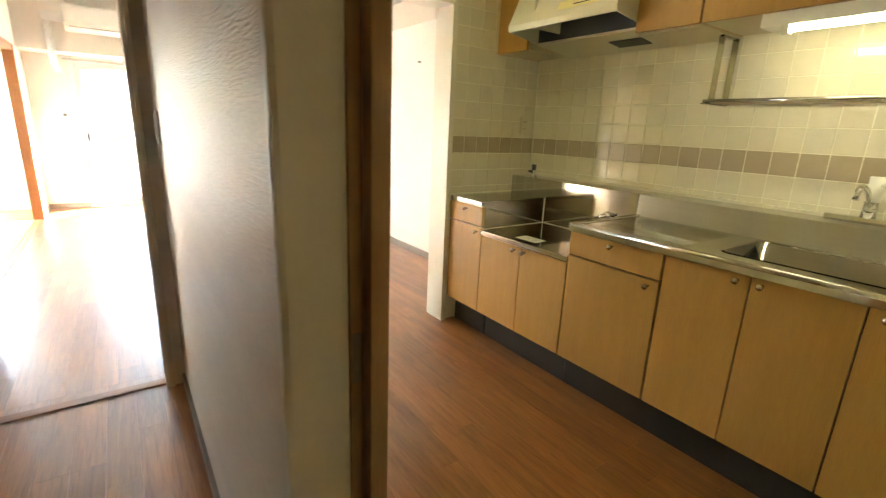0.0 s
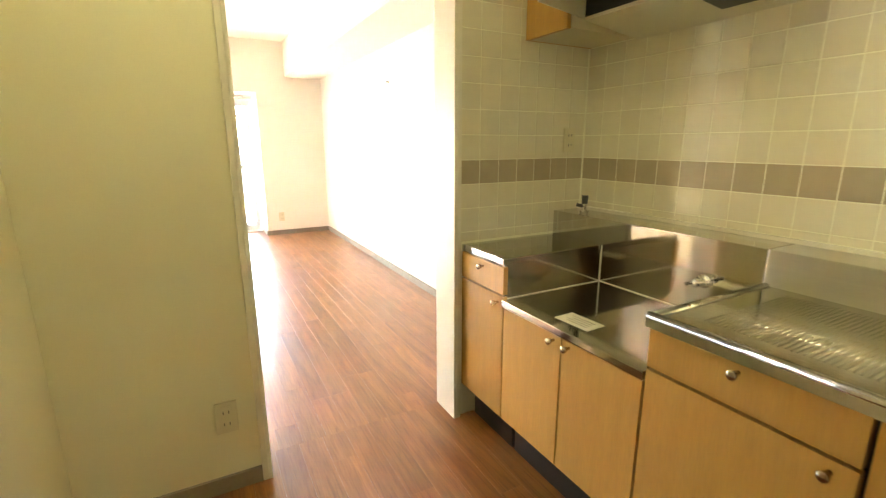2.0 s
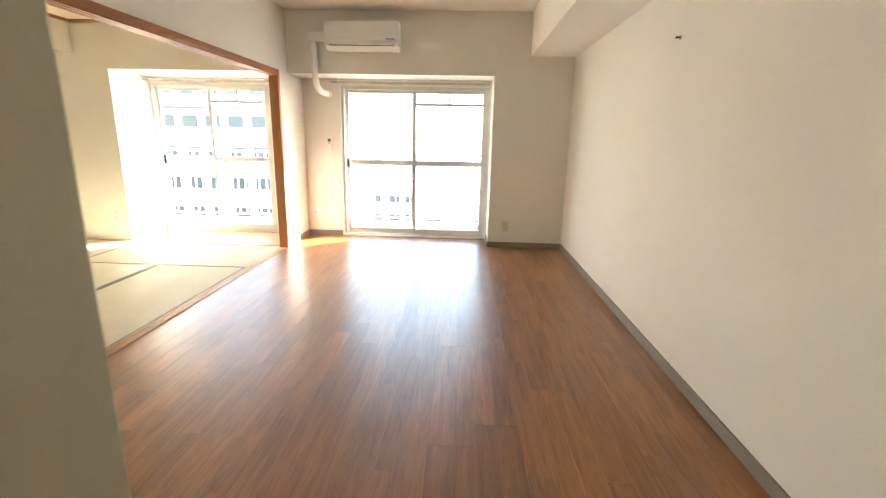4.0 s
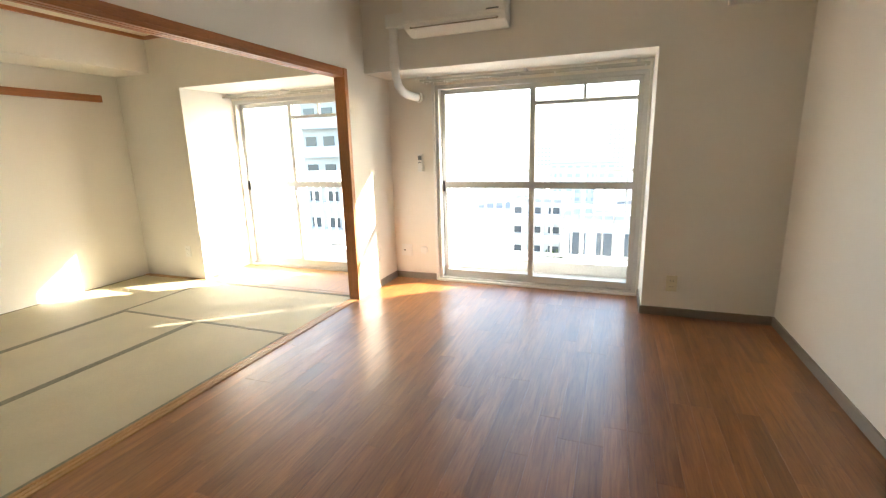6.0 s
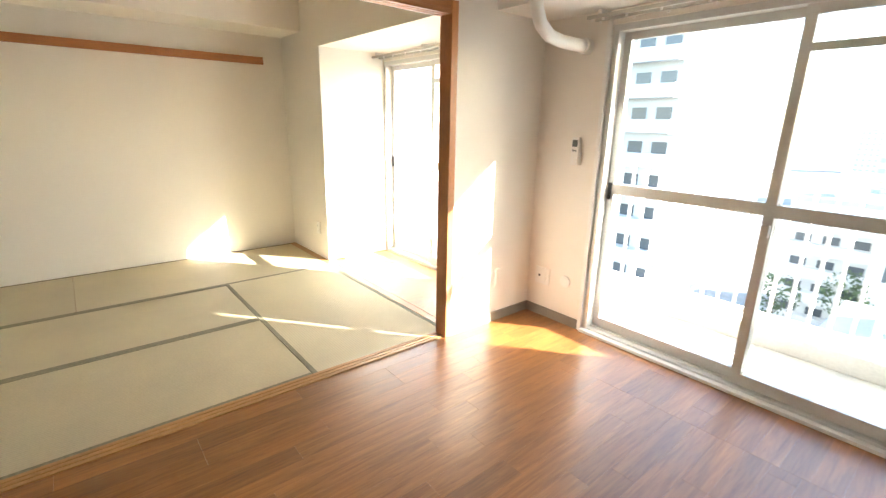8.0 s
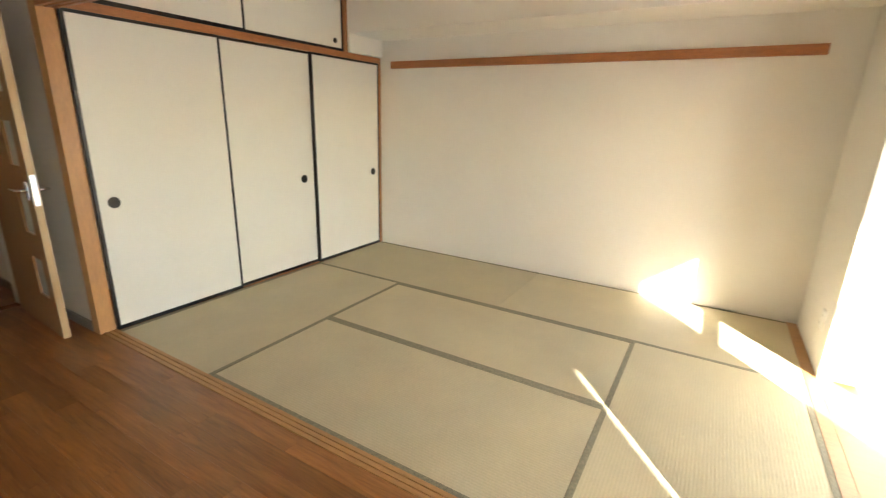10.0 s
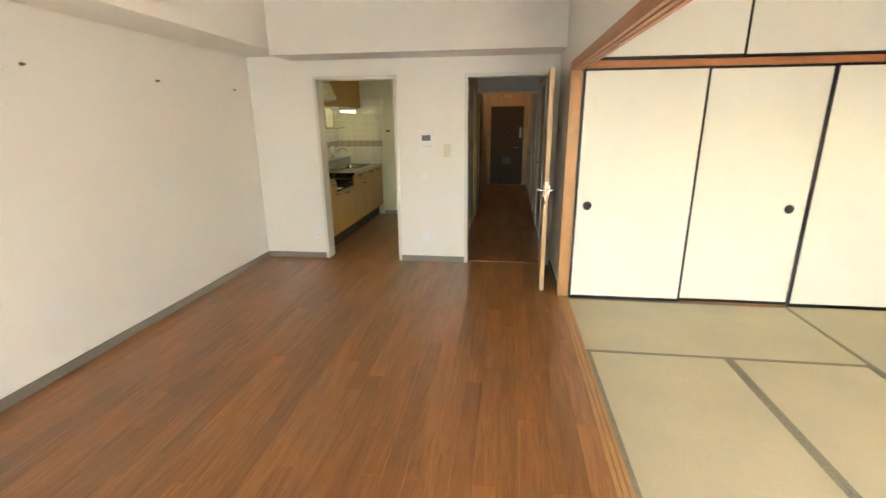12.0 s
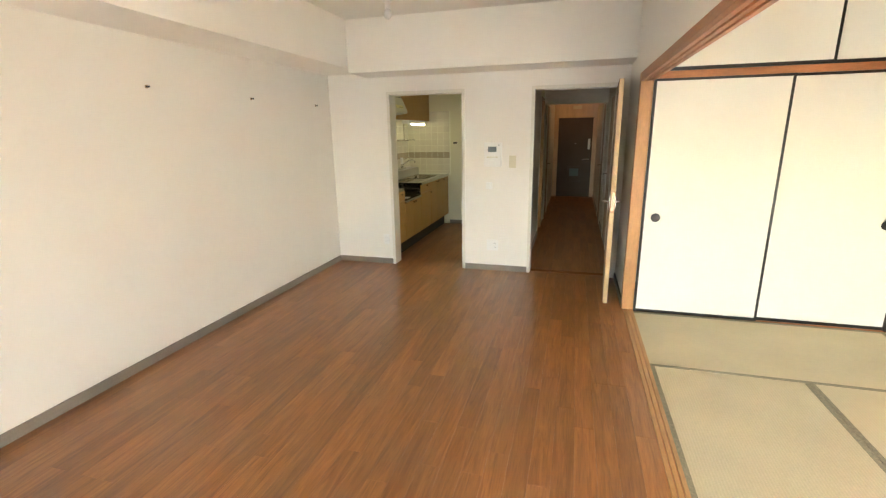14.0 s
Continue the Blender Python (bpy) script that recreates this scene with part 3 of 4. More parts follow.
# ---- living room things ----
ac = thing("air_conditioner", "white wall-mounted air conditioner above the window", "air conditioner", at=(-2.254, 4.82, 2.115))
bm = bmesh.new()
prof = [(0, 0.0), (-0.07, 0.0), (-0.165, 0.03), (-0.198, 0.075), (-0.2, 0.235), (-0.185, 0.268), (0, 0.27)]
a = [bm.verts.new((-0.39, y, z)) for y, z in prof]
b = [bm.verts.new((0.39, y, z)) for y, z in prof]
bm.faces.new(a)
bm.faces.new(b[::-1])
for i in range(len(prof)):
    j = (i + 1) % len(prof)
    bm.faces.new((a[i], b[i], b[j], a[j]))
bmesh.ops.bevel(bm, geom=[e for e in bm.edges], offset=0.006, segments=2, affect="EDGES")
part("body", bm, M_PLASTIC, ac)
bx("front_panel", (-0.383, 0.383, -0.206, -0.199, 0.085, 0.262), M_PLASTIC, ac, bevel=0.003)
bm = bmesh.new()
box(bm, -0.33, 0.33, -0.012, 0.012, -0.003, 0.003)
louvre = part("louvre", bm, M_PLASTIC, ac)
louvre.matrix_basis = pose(0, -0.178, 0.040, -48)
bm = bmesh.new()
box(bm, -0.34, 0.34, -0.004, 0.004, -0.016, 0.016)
slot = part("outlet_slot", bm, M_BASE, ac, "dark air outlet slot")
slot.matrix_basis = pose(0, -0.1735, 0.047, -36)
bx("lamp_strip", (0.26, 0.35, -0.2075, -0.206, 0.09, 0.10), M_SCREEN, ac)

cover = thing("pipe_cover", "white plastic air conditioner pipe cover bent into the wall", "pipe")
bm = bmesh.new()
pts = [(-2.80, 4.775, 2.30), (-2.80, 4.775, 2.1), (-2.80, 4.775, 1.92), (-2.80, 4.785, 1.85), (-2.80, 4.825, 1.78), (-2.80, 4.90, 1.735), (-2.80, 5.0, 1.72), (-2.80, 5.12, 1.718), (-2.80, 5.25, 1.718)]
tube(bm, pts, 0.034, 16)
part("duct", bm, M_PLASTIC, cover, smooth=True)
bm = bmesh.new()
rod(bm, (-2.80, 5.20, 1.718), (-2.80, 5.25, 1.718), 0.045, 20)
part("end_collar", bm, M_PLASTIC, cover)
bm = bmesh.new()
rod(bm, (-2.80, 4.775, 1.92), (-2.80, 4.775, 2.0), 0.039, 16)
part("joint_sleeve", bm, M_PLASTIC, cover)
bx("elbow_box", (-2.85, -2.65, 4.735, 4.818, 2.20, 2.30), M_PLASTIC, cover, bevel=0.012)


def wall_plate(name, c, normal, w, h, mat, label, cat, slots=(), d=0.009):
    """A flat plate on a wall; c is its centre on the wall, normal its way out."""
    t = thing(name, label, cat, at=c)
    t.rotation_euler = (0, 0, {"+y": math.pi, "-y": 0, "-x": -math.pi / 2, "+x": math.pi / 2}[normal])
    bx("plate", (-w / 2, w / 2, -d, 0, -h / 2, h / 2), mat, t, bevel=0.003)
    bx("insert", (-w * 0.27, w * 0.27, -d - 0.003, -d, -h * 0.4, h * 0.4), mat, t, bevel=0.001)
    for sx, sz, sw, sh in slots:
        bx("socket_slot", (sx - sw / 2, sx + sw / 2, -d - 0.0036, -d - 0.003, sz - sh / 2, sz + sh / 2), M_DARKPL, t)
    return t


S2 = [(-0.009, 0.022, 0.003, 0.011), (0.009, 0.022, 0.003, 0.011), (-0.009, -0.022, 0.003, 0.011), (0.009, -0.022, 0.003, 0.011)]
wall_plate("wall_outlet", (-0.655, 4.82, 0.25), "-y", 0.072, 0.118, M_IVORY, "ivory plastic double power outlet on the wall", "outlet", S2)
wall_plate("wall_outlet", (-5.19, 4.62, 0.285), "-y", 0.072, 0.118, M_PLASTIC, "white plastic power outlet on the tatami room pillar", "outlet", S2)
wall_plate("aerial_outlet", (-2.985, 5.25, 0.285), "-y", 0.115, 0.118, M_PLASTIC, "white plastic double-gang aerial outlet plate", "outlet", [(-0.02, 0.0, 0.014, 0.014)])
wall_plate("wall_outlet", (-1.842, 0.0, 0.283), "+y", 0.125, 0.118, M_PLASTIC, "white plastic double-gang power outlet", "outlet", [(x + 0.028, z, w, h) for x, z, w, h in S2])
wall_plate("wall_outlet", (-0.608, 0.0, 0.29), "+y", 0.070, 0.118, M_PLASTIC, "white plastic power outlet beside the kitchen opening", "outlet", S2)
wall_plate("light_switch", (-2.041, 0.0, 1.172), "+y", 0.070, 0.125, M_IVORY, "ivory plastic light switch on the white wall", "switch")
wall_plate("blank_plate", (-1.80, 0.0, 0.925), "+y", 0.07, 0.075, M_PLASTIC, "small white blank plate on the wall", "wall plate")
wall_plate("wall_outlet", (-1.64, -0.145, 0.295), "-y", 0.072, 0.118, M_IVORY, "ivory plastic double outlet on the kitchen wall", "outlet", S2)
wall_plate("wall_outlet", (-0.105, -0.1465, 1.25), "-y", 0.065, 0.110, M_IVORY, "ivory plastic outlet on the white tiles", "outlet", S2)
wall_plate("light_switch", (-2.172, -0.30, 1.17), "-x", 0.072, 0.118, M_PLASTIC, "white plastic switch on the corridor wall", "switch")
wall_plate("blank_plate", (-3.11, 4.93, 0.30), "+x", 0.07, 0.118, M_PAPER, "papered-over blank plate low on the wall", "wall plate")

cap = thing("round_wall_cap", "round white plastic wall cap", "wall plate", at=(-2.80, 5.25, 0.292))
bm = bmesh.new()
rod(bm, (0, 0, 0), (0, -0.010, 0), 0.040, 24, 0.037)
part("cover", bm, M_PLASTIC, cap)
bm = bmesh.new()
rod(bm, (0, -0.010, 0), (0, -0.013, 0), 0.026, 24, 0.024)
part("centre", bm, M_PLASTIC, cap)

rc = thing("remote_control", "white remote control in a wall holder beside the window", "remote control", at=(-2.80, 5.25, 1.13))
bx("holder", (-0.03, 0.03, -0.022, 0, -0.08, 0.0), M_PLASTIC, rc, bevel=0.004)
bx("body", (-0.025, 0.025, -0.034, -0.010, -0.075, 0.085), M_PLASTIC, rc, bevel=0.004)
bx("display", (-0.018, 0.018, -0.0355, -0.034, 0.03, 0.07), M_SCREEN, rc)
for i in range(3):
    bx("button", (-0.015 + 0.011 * i, -0.008 + 0.011 * i, -0.036, -0.034, 0.002, 0.012), M_SCREEN, rc)

ic = thing("intercom", "white wall intercom with a small grey screen", "intercom", at=(-1.84, 0.0, 1.244))
ic.rotation_euler = (0, 0, math.pi)
bx("body", (-0.092, 0.092, -0.03, 0, -0.122, 0.122), M_PLASTIC, ic, bevel=0.006)
bx("bezel", (-0.062, 0.05, -0.032, -0.03, 0.018, 0.092), M_PLASTIC, ic, bevel=0.002)
bx("screen", (-0.05, 0.038, -0.0335, -0.032, 0.028, 0.082), M_SCREEN, ic)
for i in range(4):
    bx("button", (-0.06 + 0.03 * i, -0.04 + 0.03 * i, -0.033, -0.03, -0.03, -0.018), M_IVORY, ic)
bx("talk_button", (-0.03, 0.03, -0.034, -0.03, -0.09, -0.06), M_PLASTIC, ic, bevel=0.002)
bx("lamp", (0.06, 0.068, -0.032, -0.03, 0.09, 0.1), M_DARKPL, ic)

for yy, zz in ((2.317, 1.785), (1.317, 1.773), (0.304, 1.767)):
    h = thing("wall_hook", "small dark screw hook in the white wall", "hook", "screw hooks", at=(0, yy, zz))
    bm = bmesh.new()
    rod(bm, (0, 0, 0), (-0.006, 0, 0), 0.011, 14)
    part("rosette", bm, M_BRASS, h)
    bm = bmesh.new()
    rod(bm, (-0.006, 0, 0), (-0.022, 0, 0), 0.004, 10)
    ball(bm, (-0.022, 0, 0), 0.007)
    part("peg", bm, M_DARKPL, h)

lampc = thing("ceiling_lamp_holder", "white ceiling rosette with a bare bulb socket", "lamp", at=(-1.12, 0.95, LC))
bm = bmesh.new()
rod(bm, (0, 0, 0), (0, 0, -0.022), 0.045, 24, 0.040)
part("rosette", bm, M_PLASTIC, lampc)
bm = bmesh.new()
rod(bm, (0, 0, -0.022), (0, 0, -0.075), 0.021, 18, 0.024)
part("socket", bm, M_PLASTIC, lampc)
bm = bmesh.new()
ball(bm, (0, 0, -0.112), 0.032, 1, 1, 1.25)
part("bulb", bm, M_BULB, lampc, smooth=True)

# open corridor door
leaf = tagged(new("door_1"), "open brown wooden door with small frosted panes", "door", kind="structure")
leaf.matrix_basis = pose(-3.012, 0.022, 0.008, 0, 0, 87)
LW, LH, LT = 0.755, 1.85, 0.036
bx("leaf_edge", (LW - 0.006, LW, -LT / 2, LT / 2, 0, LH), M_DOOREDGE, leaf)
holes = [(0.23, 0.47), (0.62, 0.86), (1.01, 1.25), (1.40, 1.64)]
stiles = [(0, 0.50, -LT / 2, LT / 2, 0, LH), (0.66, LW - 0.006, -LT / 2, LT / 2, 0, LH)]
zz = 0.0
for a0, a1 in holes + [(LH, LH)]:
    stiles.append((0.50, 0.66, -LT / 2, LT / 2, zz, a0))
    zz = a1
boxes("leaf", stiles, M_DOORWOOD, leaf)
for a0, a1 in holes:
    bx("frosted_pane", (0.50, 0.66, -0.004, 0.004, a0, a1), M_FROST, leaf)
for s in (-1, 1):
    hd = bx("lever_plate", (LW - 0.065, LW - 0.025, s * (LT / 2 + 0.004) - 0.004, s * (LT / 2 + 0.004) + 0.004, 0.83, 0.93), M_CHROME, leaf, bevel=0.002)
    bm = bmesh.new()
    rod(bm, (LW - 0.043, s * LT / 2, 0.885), (LW - 0.043, s * (LT / 2 + 0.055), 0.885), 0.009, 14)
    rod(bm, (LW - 0.038, s * (LT / 2 + 0.05), 0.885), (LW - 0.15, s * (LT / 2 + 0.05), 0.885), 0.008, 14)
    part("lever", bm, M_CHROME, leaf, "chrome lever handle", smooth=True)
bx("latch_plate", (LW, LW + 0.002, -0.012, 0.012, 0.80, 0.97), M_CHROME, leaf, "chrome latch plate")
for z in (0.2, 0.95, 1.66):
    bm = bmesh.new()
    rod(bm, (-0.004, LT / 2, z), (-0.004, LT / 2, z + 0.09), 0.007, 10)
    part("hinge", bm, M_CHROME, leaf)

# corridor doors and entrance
def corridor_door(x, sgn, y0, y1, name):
    t = setting(new(name), "closed pale corridor door in a white frame", "door")
    d = sgn * 0.02
    lo, hi = sorted((x, x + d))
    bx("jamb", (lo, hi, y0 - 0.05, y0, 0, 1.93), M_TRIM, t, bevel=0.003)
    bx("jamb", (lo, hi, y1, y1 + 0.05, 0, 1.93), M_TRIM, t, bevel=0.003)
    bx("head_jamb", (lo, hi, y0, y1, 1.88, 1.93), M_TRIM, t, bevel=0.003)
    lo, hi = sorted((x, x + d * 0.4))
    lf = bx("leaf", (lo, hi, y0, y1, 0.008, 1.88), M_DOORWOOD, t)
    bm = bmesh.new()
    rod(bm, (x + d * 0.4, y0 + 0.07, 0.9), (x + sgn * 0.06, y0 + 0.07, 0.9), 0.009)
    rod(bm, (x + sgn * 0.055, y0 + 0.07, 0.9), (x + sgn * 0.055, y0 + 0.18, 0.9), 0.008)
    part("lever", bm, M_CHROME, lf)


corridor_door(-3.09, 1, -1.9, -1.2, "door_2")
corridor_door(-3.09, 1, -3.6, -2.9, "door_3")
corridor_door(-2.165, -1, -3.9, -3.2, "door_4")
ent = setting(new("trim_entrance"), "warm-toned panelled surround of the entrance door", "door frame")
bx("post", (-2.265, -2.17, -6.2, -6.1, -0.05, 2.15), M_ORANGE, ent)
bx("post", (-3.09, -3.0, -6.2, -6.1, -0.05, 2.15), M_ORANGE, ent)
bx("head_panel", (-3.0, -2.265, -6.2, -6.1, 1.745, 2.15), M_ORANGE, ent)
bx("vent_box", (-2.74, -2.56, -6.1, -6.06, 1.93, 2.0), M_IVORY, ent)
fd = setting(new("door_5"), "dark brown steel front door with a mail slot", "door")
bx("leaf", (-3.0, -2.265, -6.16, -6.115, 0.0, 1.745), M_DOORDARK, fd, bevel=0.003)
bx("mail_box", (-2.78, -2.50, -6.115, -6.08, 0.34, 0.69), M_DOORDARK, fd, "dark mail box behind the slot", bevel=0.01)
bx("mail_flap", (-2.74, -2.54, -6.08, -6.074, 0.47, 0.64), M_SCREEN, fd, bevel=0.002)
bx("lock_plate", (-2.96, -2.91, -6.115, -6.095, 1.06, 1.29), M_STEEL_SOFT, fd, bevel=0.003)
bm = bmesh.new()
rod(bm, (-2.935, -6.115, 0.845), (-2.935, -6.06, 0.845), 0.010)
rod(bm, (-2.935, -6.065, 0.845), (-2.80, -6.065, 0.845), 0.009)
part("lever", bm, M_CHROME, fd)
bm = bmesh.new()
rod(bm, (-2.65, -6.116, 1.19), (-2.65, -6.108, 1.19), 0.009)
part("peephole", bm, M_CHROME, fd)


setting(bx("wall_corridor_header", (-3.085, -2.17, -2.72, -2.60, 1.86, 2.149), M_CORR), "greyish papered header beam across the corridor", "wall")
down = thing("entrance_downlight", "small warm ceiling downlight lit above the entrance", "lamp", at=(-2.6, -5.55, 2.15))
bm = bmesh.new()
rod(bm, (0, 0, 0), (0, 0, -0.006), 0.085, 28, 0.080)
part("ring", bm, M_PLASTIC, down)
bm = bmesh.new()
rod(bm, (0, 0, -0.006), (0, 0, -0.009), 0.068, 24)
part("diffuser", bm, M_WARM, down, "glowing warm diffuser")

# ---- kitchen ----
YS, XF = -2.47, -0.677


def knob(parent, x, y, z):
    bm = bmesh.new()
    rod(bm, (x, y, z), (x - 0.018, y, z), 0.005, 10)
    rod(bm, (x - 0.014, y, z), (x - 0.026, y, z), 0.008, 14, 0.0115)
    ball(bm, (x - 0.026, y, z), 0.0115, 0.55, 1, 1, 14, 8)
    return part("knob", bm, M_BRASS, parent, "round satin metal knob", smooth=True)


def unit(name, label, y0, y1, ztop, fronts):
    """A base cabinet: carcass, dark kickboard and laminate fronts with knobs. fronts: kind, y range, z range, knob y, z."""
    t = thing(name, label, "cabinet", "kitchen base cabinets")
    boxes("carcass", [(XF + 0.022, -0.01, y0 + 0.001, y1 - 0.001, 0.165, ztop)], M_BLACK, t)
    bx("kickboard", (XF + 0.075, -0.02, y0 + 0.001, y1 - 0.001, -0.004, 0.165), M_TOE, t)
    for kind, a, b, z0, z1, ky, kz in fronts:
        f = bx(kind, (XF, XF + 0.02, a + 0.0025, b - 0.0025, z0, z1), M_CAB, t, bevel=0.0015)
        knob(f, XF, ky, kz)
    return t


unit("side_cabinet", "narrow beech laminate base cabinet with a drawer", -0.446, -0.153, 0.792, [
    ("drawer_front", -0.460, -0.153, 0.682, 0.790, -0.320, 0.765), ("cabinet_door", -0.460, -0.153, 0.172, 0.674, -0.425, 0.647)])
unit("stove_cabinet", "low beech laminate stove base with two doors", -1.078, -0.463, 0.636, [
    ("cabinet_door", -0.775, -0.463, 0.172, 0.634, -0.740, 0.616), ("cabinet_door", -1.078, -0.775, 0.172, 0.634, -0.810, 0.616)])
unit("sink_cabinet", "wide beech laminate sink cabinet with a drawer and doors", YS, -1.081, 0.60, [
    ("drawer_front", -1.522, -1.081, 0.682, 0.787, -1.300, 0.765), ("cabinet_door", -1.522, -1.081, 0.172, 0.674, -1.478, 0.649),
    ("cabinet_door", -1.818, -1.527, 0.172, 0.787, -1.781, 0.765), ("cabinet_door", -2.108, -1.818, 0.172, 0.787, -1.853, 0.765), ("cabinet_door", YS, -2.108, 0.172, 0.787, -2.155, 0.765)])

# stainless tops
side_top = tagged(new("side_worktop"), "stainless steel worktop over the side cabinet", "worktop")
boxes("worktop", [(XF + 0.004, -0.172, -0.447, -0.148, 0.792, 0.820)], M_STEEL, side_top, bevel=0.004)
bx("side_apron", (XF + 0.006, -0.172, -0.4515, -0.4475, 0.664, 0.80), M_STEEL_POL, side_top)
stove_top = tagged(new("stove_worktop"), "sunken stainless steel stove top between the worktops", "worktop")
boxes("worktop", [(XF - 0.004, -0.172, -1.078, -0.452, 0.638, 0.664)], M_STEEL_POL, stove_top, bevel=0.004)
bx("side_apron", (XF + 0.01, -0.172, -1.081, -1.078, 0.664, 0.80), M_STEEL_POL, stove_top)

boxes("seam", [(-0.175, -0.172, -1.078, -0.452, 0.664, 0.667), (XF + 0.005, -0.175, -0.455, -0.452, 0.664, 0.6665), (-0.175, -0.172, -0.455, -0.452, 0.667, 0.820)], M_TRIM, stove_top, "pale sealant seam")

sink_top = tagged(new("sink_worktop"), "stainless steel sink worktop with a draining board", "worktop")
SX0, SX1, SY0, SY1 = -0.55, -0.21, -2.25, -1.66
boxes("worktop", [(XF - 0.01, SX0, YS, -1.076, 0.79, 0.82), (SX1, -0.172, YS, -1.076, 0.79, 0.82), (SX0, SX1, SY1, -1.076, 0.79, 0.82), (SX0, SX1, YS, SY0, 0.79, 0.82)], M_STEEL, sink_top)
bx("front_lip", (XF - 0.012, XF - 0.001, YS, -1.076, 0.790, 0.816), M_STEEL_POL, sink_top)
bm = bmesh.new()
rod(bm, (XF - 0.001, YS, 0.8175), (XF - 0.001, -1.076, 0.8175), 0.0115, 20)
rod(bm, (XF - 0.001, -1.0875, 0.8175), (-0.172, -1.0875, 0.8175), 0.0115, 20)
part("rolled_edge", bm, M_STEEL_POL, sink_top, "polished rolled steel edge", smooth=True)
bm = bmesh.new()
for i in range(34):
    yy = -1.17 - i * 0.0115
    rod(bm, (-0.60, yy, 0.8183), (-0.22, yy, 0.8183), 0.0027, 10)
part("drainer_ribs", bm, M_STEEL, sink_top, smooth=True)
bm = bmesh.new()
n = 8
def _loop(x0, x1, y0, y1, z, r):
    vs = []
    for cx, cy, a0 in ((x1 - r, y1 - r, 0), (x0 + r, y1 - r, 90), (x0 + r, y0 + r, 180), (x1 - r, y0 + r, 270)):
        for k in range(n):
            an = radians(a0 + 90 * k / (n - 1))
            vs.append(bm.verts.new((cx + r * math.cos(an), cy + r * math.sin(an), z)))
    return vs
loops = [_loop(SX0 - 0.012, SX1 + 0.012, SY0 - 0.012, SY1 + 0.012, 0.8225, 0.05), _loop(SX0, SX1, SY0, SY1, 0.818, 0.045),
         _loop(SX0 + 0.012, SX1 - 0.012, SY0 + 0.012, SY1 - 0.012, 0.68, 0.05), _loop(SX0 + 0.05, SX1 - 0.05, SY0 + 0.05, SY1 - 0.05, 0.650, 0.04)]
for s, t in zip(loops, loops[1:]):
    for k in range(len(s)):
        bm.faces.new((s[k], s[(k + 1) % len(s)], t[(k + 1) % len(s)], t[k]))
bm.faces.new(loops[-1])
basin = part("basin", bm, M_STEEL, sink_top, "deep stainless steel sink bowl", smooth=True)
bm = bmesh.new()
rod(bm, (-0.38, -1.95, 0.6505), (-0.38, -1.95, 0.655), 0.055, 24, 0.05)
part("drain", bm, M_DARKPL, basin)

back = tagged(new("backsplash"), "stainless steel backsplash ledge along the tiled wall", "backsplash")
bx("ledge", (-0.172, -0.004, -1.077, -0.148, 0.60, 0.93), M_STEEL_POL, back, bevel=0.005)
bx("ledge", (-0.172, -0.004, YS, -1.079, 0.60, 0.93), M_STEEL_SOFT, back, bevel=0.005)
boxes("ledge_edge", [(-0.026, -0.004, YS, -0.148, 0.931, 0.943)], M_TRIM, back)

# upper cabinets and hood, all hung at one height
UP = 0.018
def upper(y0, y1, doors):
    t = thing("wall_cabinet", "beech laminate wall cabinet above the tiles", "cabinet", "kitchen wall cabinets", at=(0, 0, UP))
    boxes("carcass", [(-0.355, -0.002, y0, y1, 1.636, 2.296)], M_CABSIDE, t)
    for a, b in doors:
        bx("cabinet_door", (-0.375, -0.356, a + 0.002, b - 0.002, 1.634, 2.29), M_CAB, t, bevel=0.0015)
    bx("side_panel", (-0.356, -0.002, y1, y1 + 0.003, 1.634, 2.296), M_CAB, t)
    return t


upper(-0.395, -0.153, [(-0.395, -0.150)])
hood_side = upper(-1.345, -1.065, [(-1.345, -1.062)])
upper(YS, -1.35, [(-1.72, -1.35), (-2.09, -1.72), (YS, -2.09)])
bx("under_panel", (-0.35, -0.002, -1.345, -1.065, 1.626, 1.636), M_CABSIDE, hood_side)

hood = thing("range_hood", "cream enamelled range hood with a dark opening", "range hood", at=(0, 0, UP))
def slab(bm, prof, y0, y1):
    """A prism: a closed outline in x and z, drawn out from y0 to y1."""
    p = [bm.verts.new((x, y0, z)) for x, z in prof]
    q = [bm.verts.new((x, y1, z)) for x, z in prof]
    bm.faces.new(p)
    bm.faces.new(q[::-1])
    for i in range(len(p)):
        j = (i + 1) % len(p)
        bm.faces.new((p[i], q[i], q[j], p[j]))


side = [(-0.002, 1.632), (-0.52, 1.702), (-0.525, 1.728), (-0.375, 2.06), (-0.375, 2.296), (-0.002, 2.296)]
bm = bmesh.new()
slab(bm, side, -1.062, -1.054)
slab(bm, side, -0.406, -0.398)
slab(bm, [(-0.52, 1.702), (-0.525, 1.728), (-0.375, 2.06), (-0.375, 2.296), (-0.365, 2.296), (-0.365, 2.06), (-0.512, 1.728), (-0.508, 1.702)], -1.054, -0.406)
part("canopy", bm, M_HOOD, hood)
bm = bmesh.new()
slab(bm, [(-0.30, 1.664), (-0.002, 1.626), (-0.002, 1.634), (-0.30, 1.676)], -1.054, -0.406)
part("under_panel", bm, M_HOOD, hood)
bm = bmesh.new()
slab(bm, [(-0.30, 1.676), (-0.29, 1.676), (-0.29, 1.90), (-0.45, 1.90), (-0.45, 1.89), (-0.30, 1.89)], -1.054, -0.406)
part("filter_cavity", bm, M_DARKPL, hood, "dark plates inside the hood cavity")
bm = bmesh.new()
slab(bm, [(-0.20, 1.6475), (-0.10, 1.6350), (-0.10, 1.640), (-0.20, 1.6525)], -0.98, -0.80)
part("lamp_slot", bm, M_DARKPL, hood)
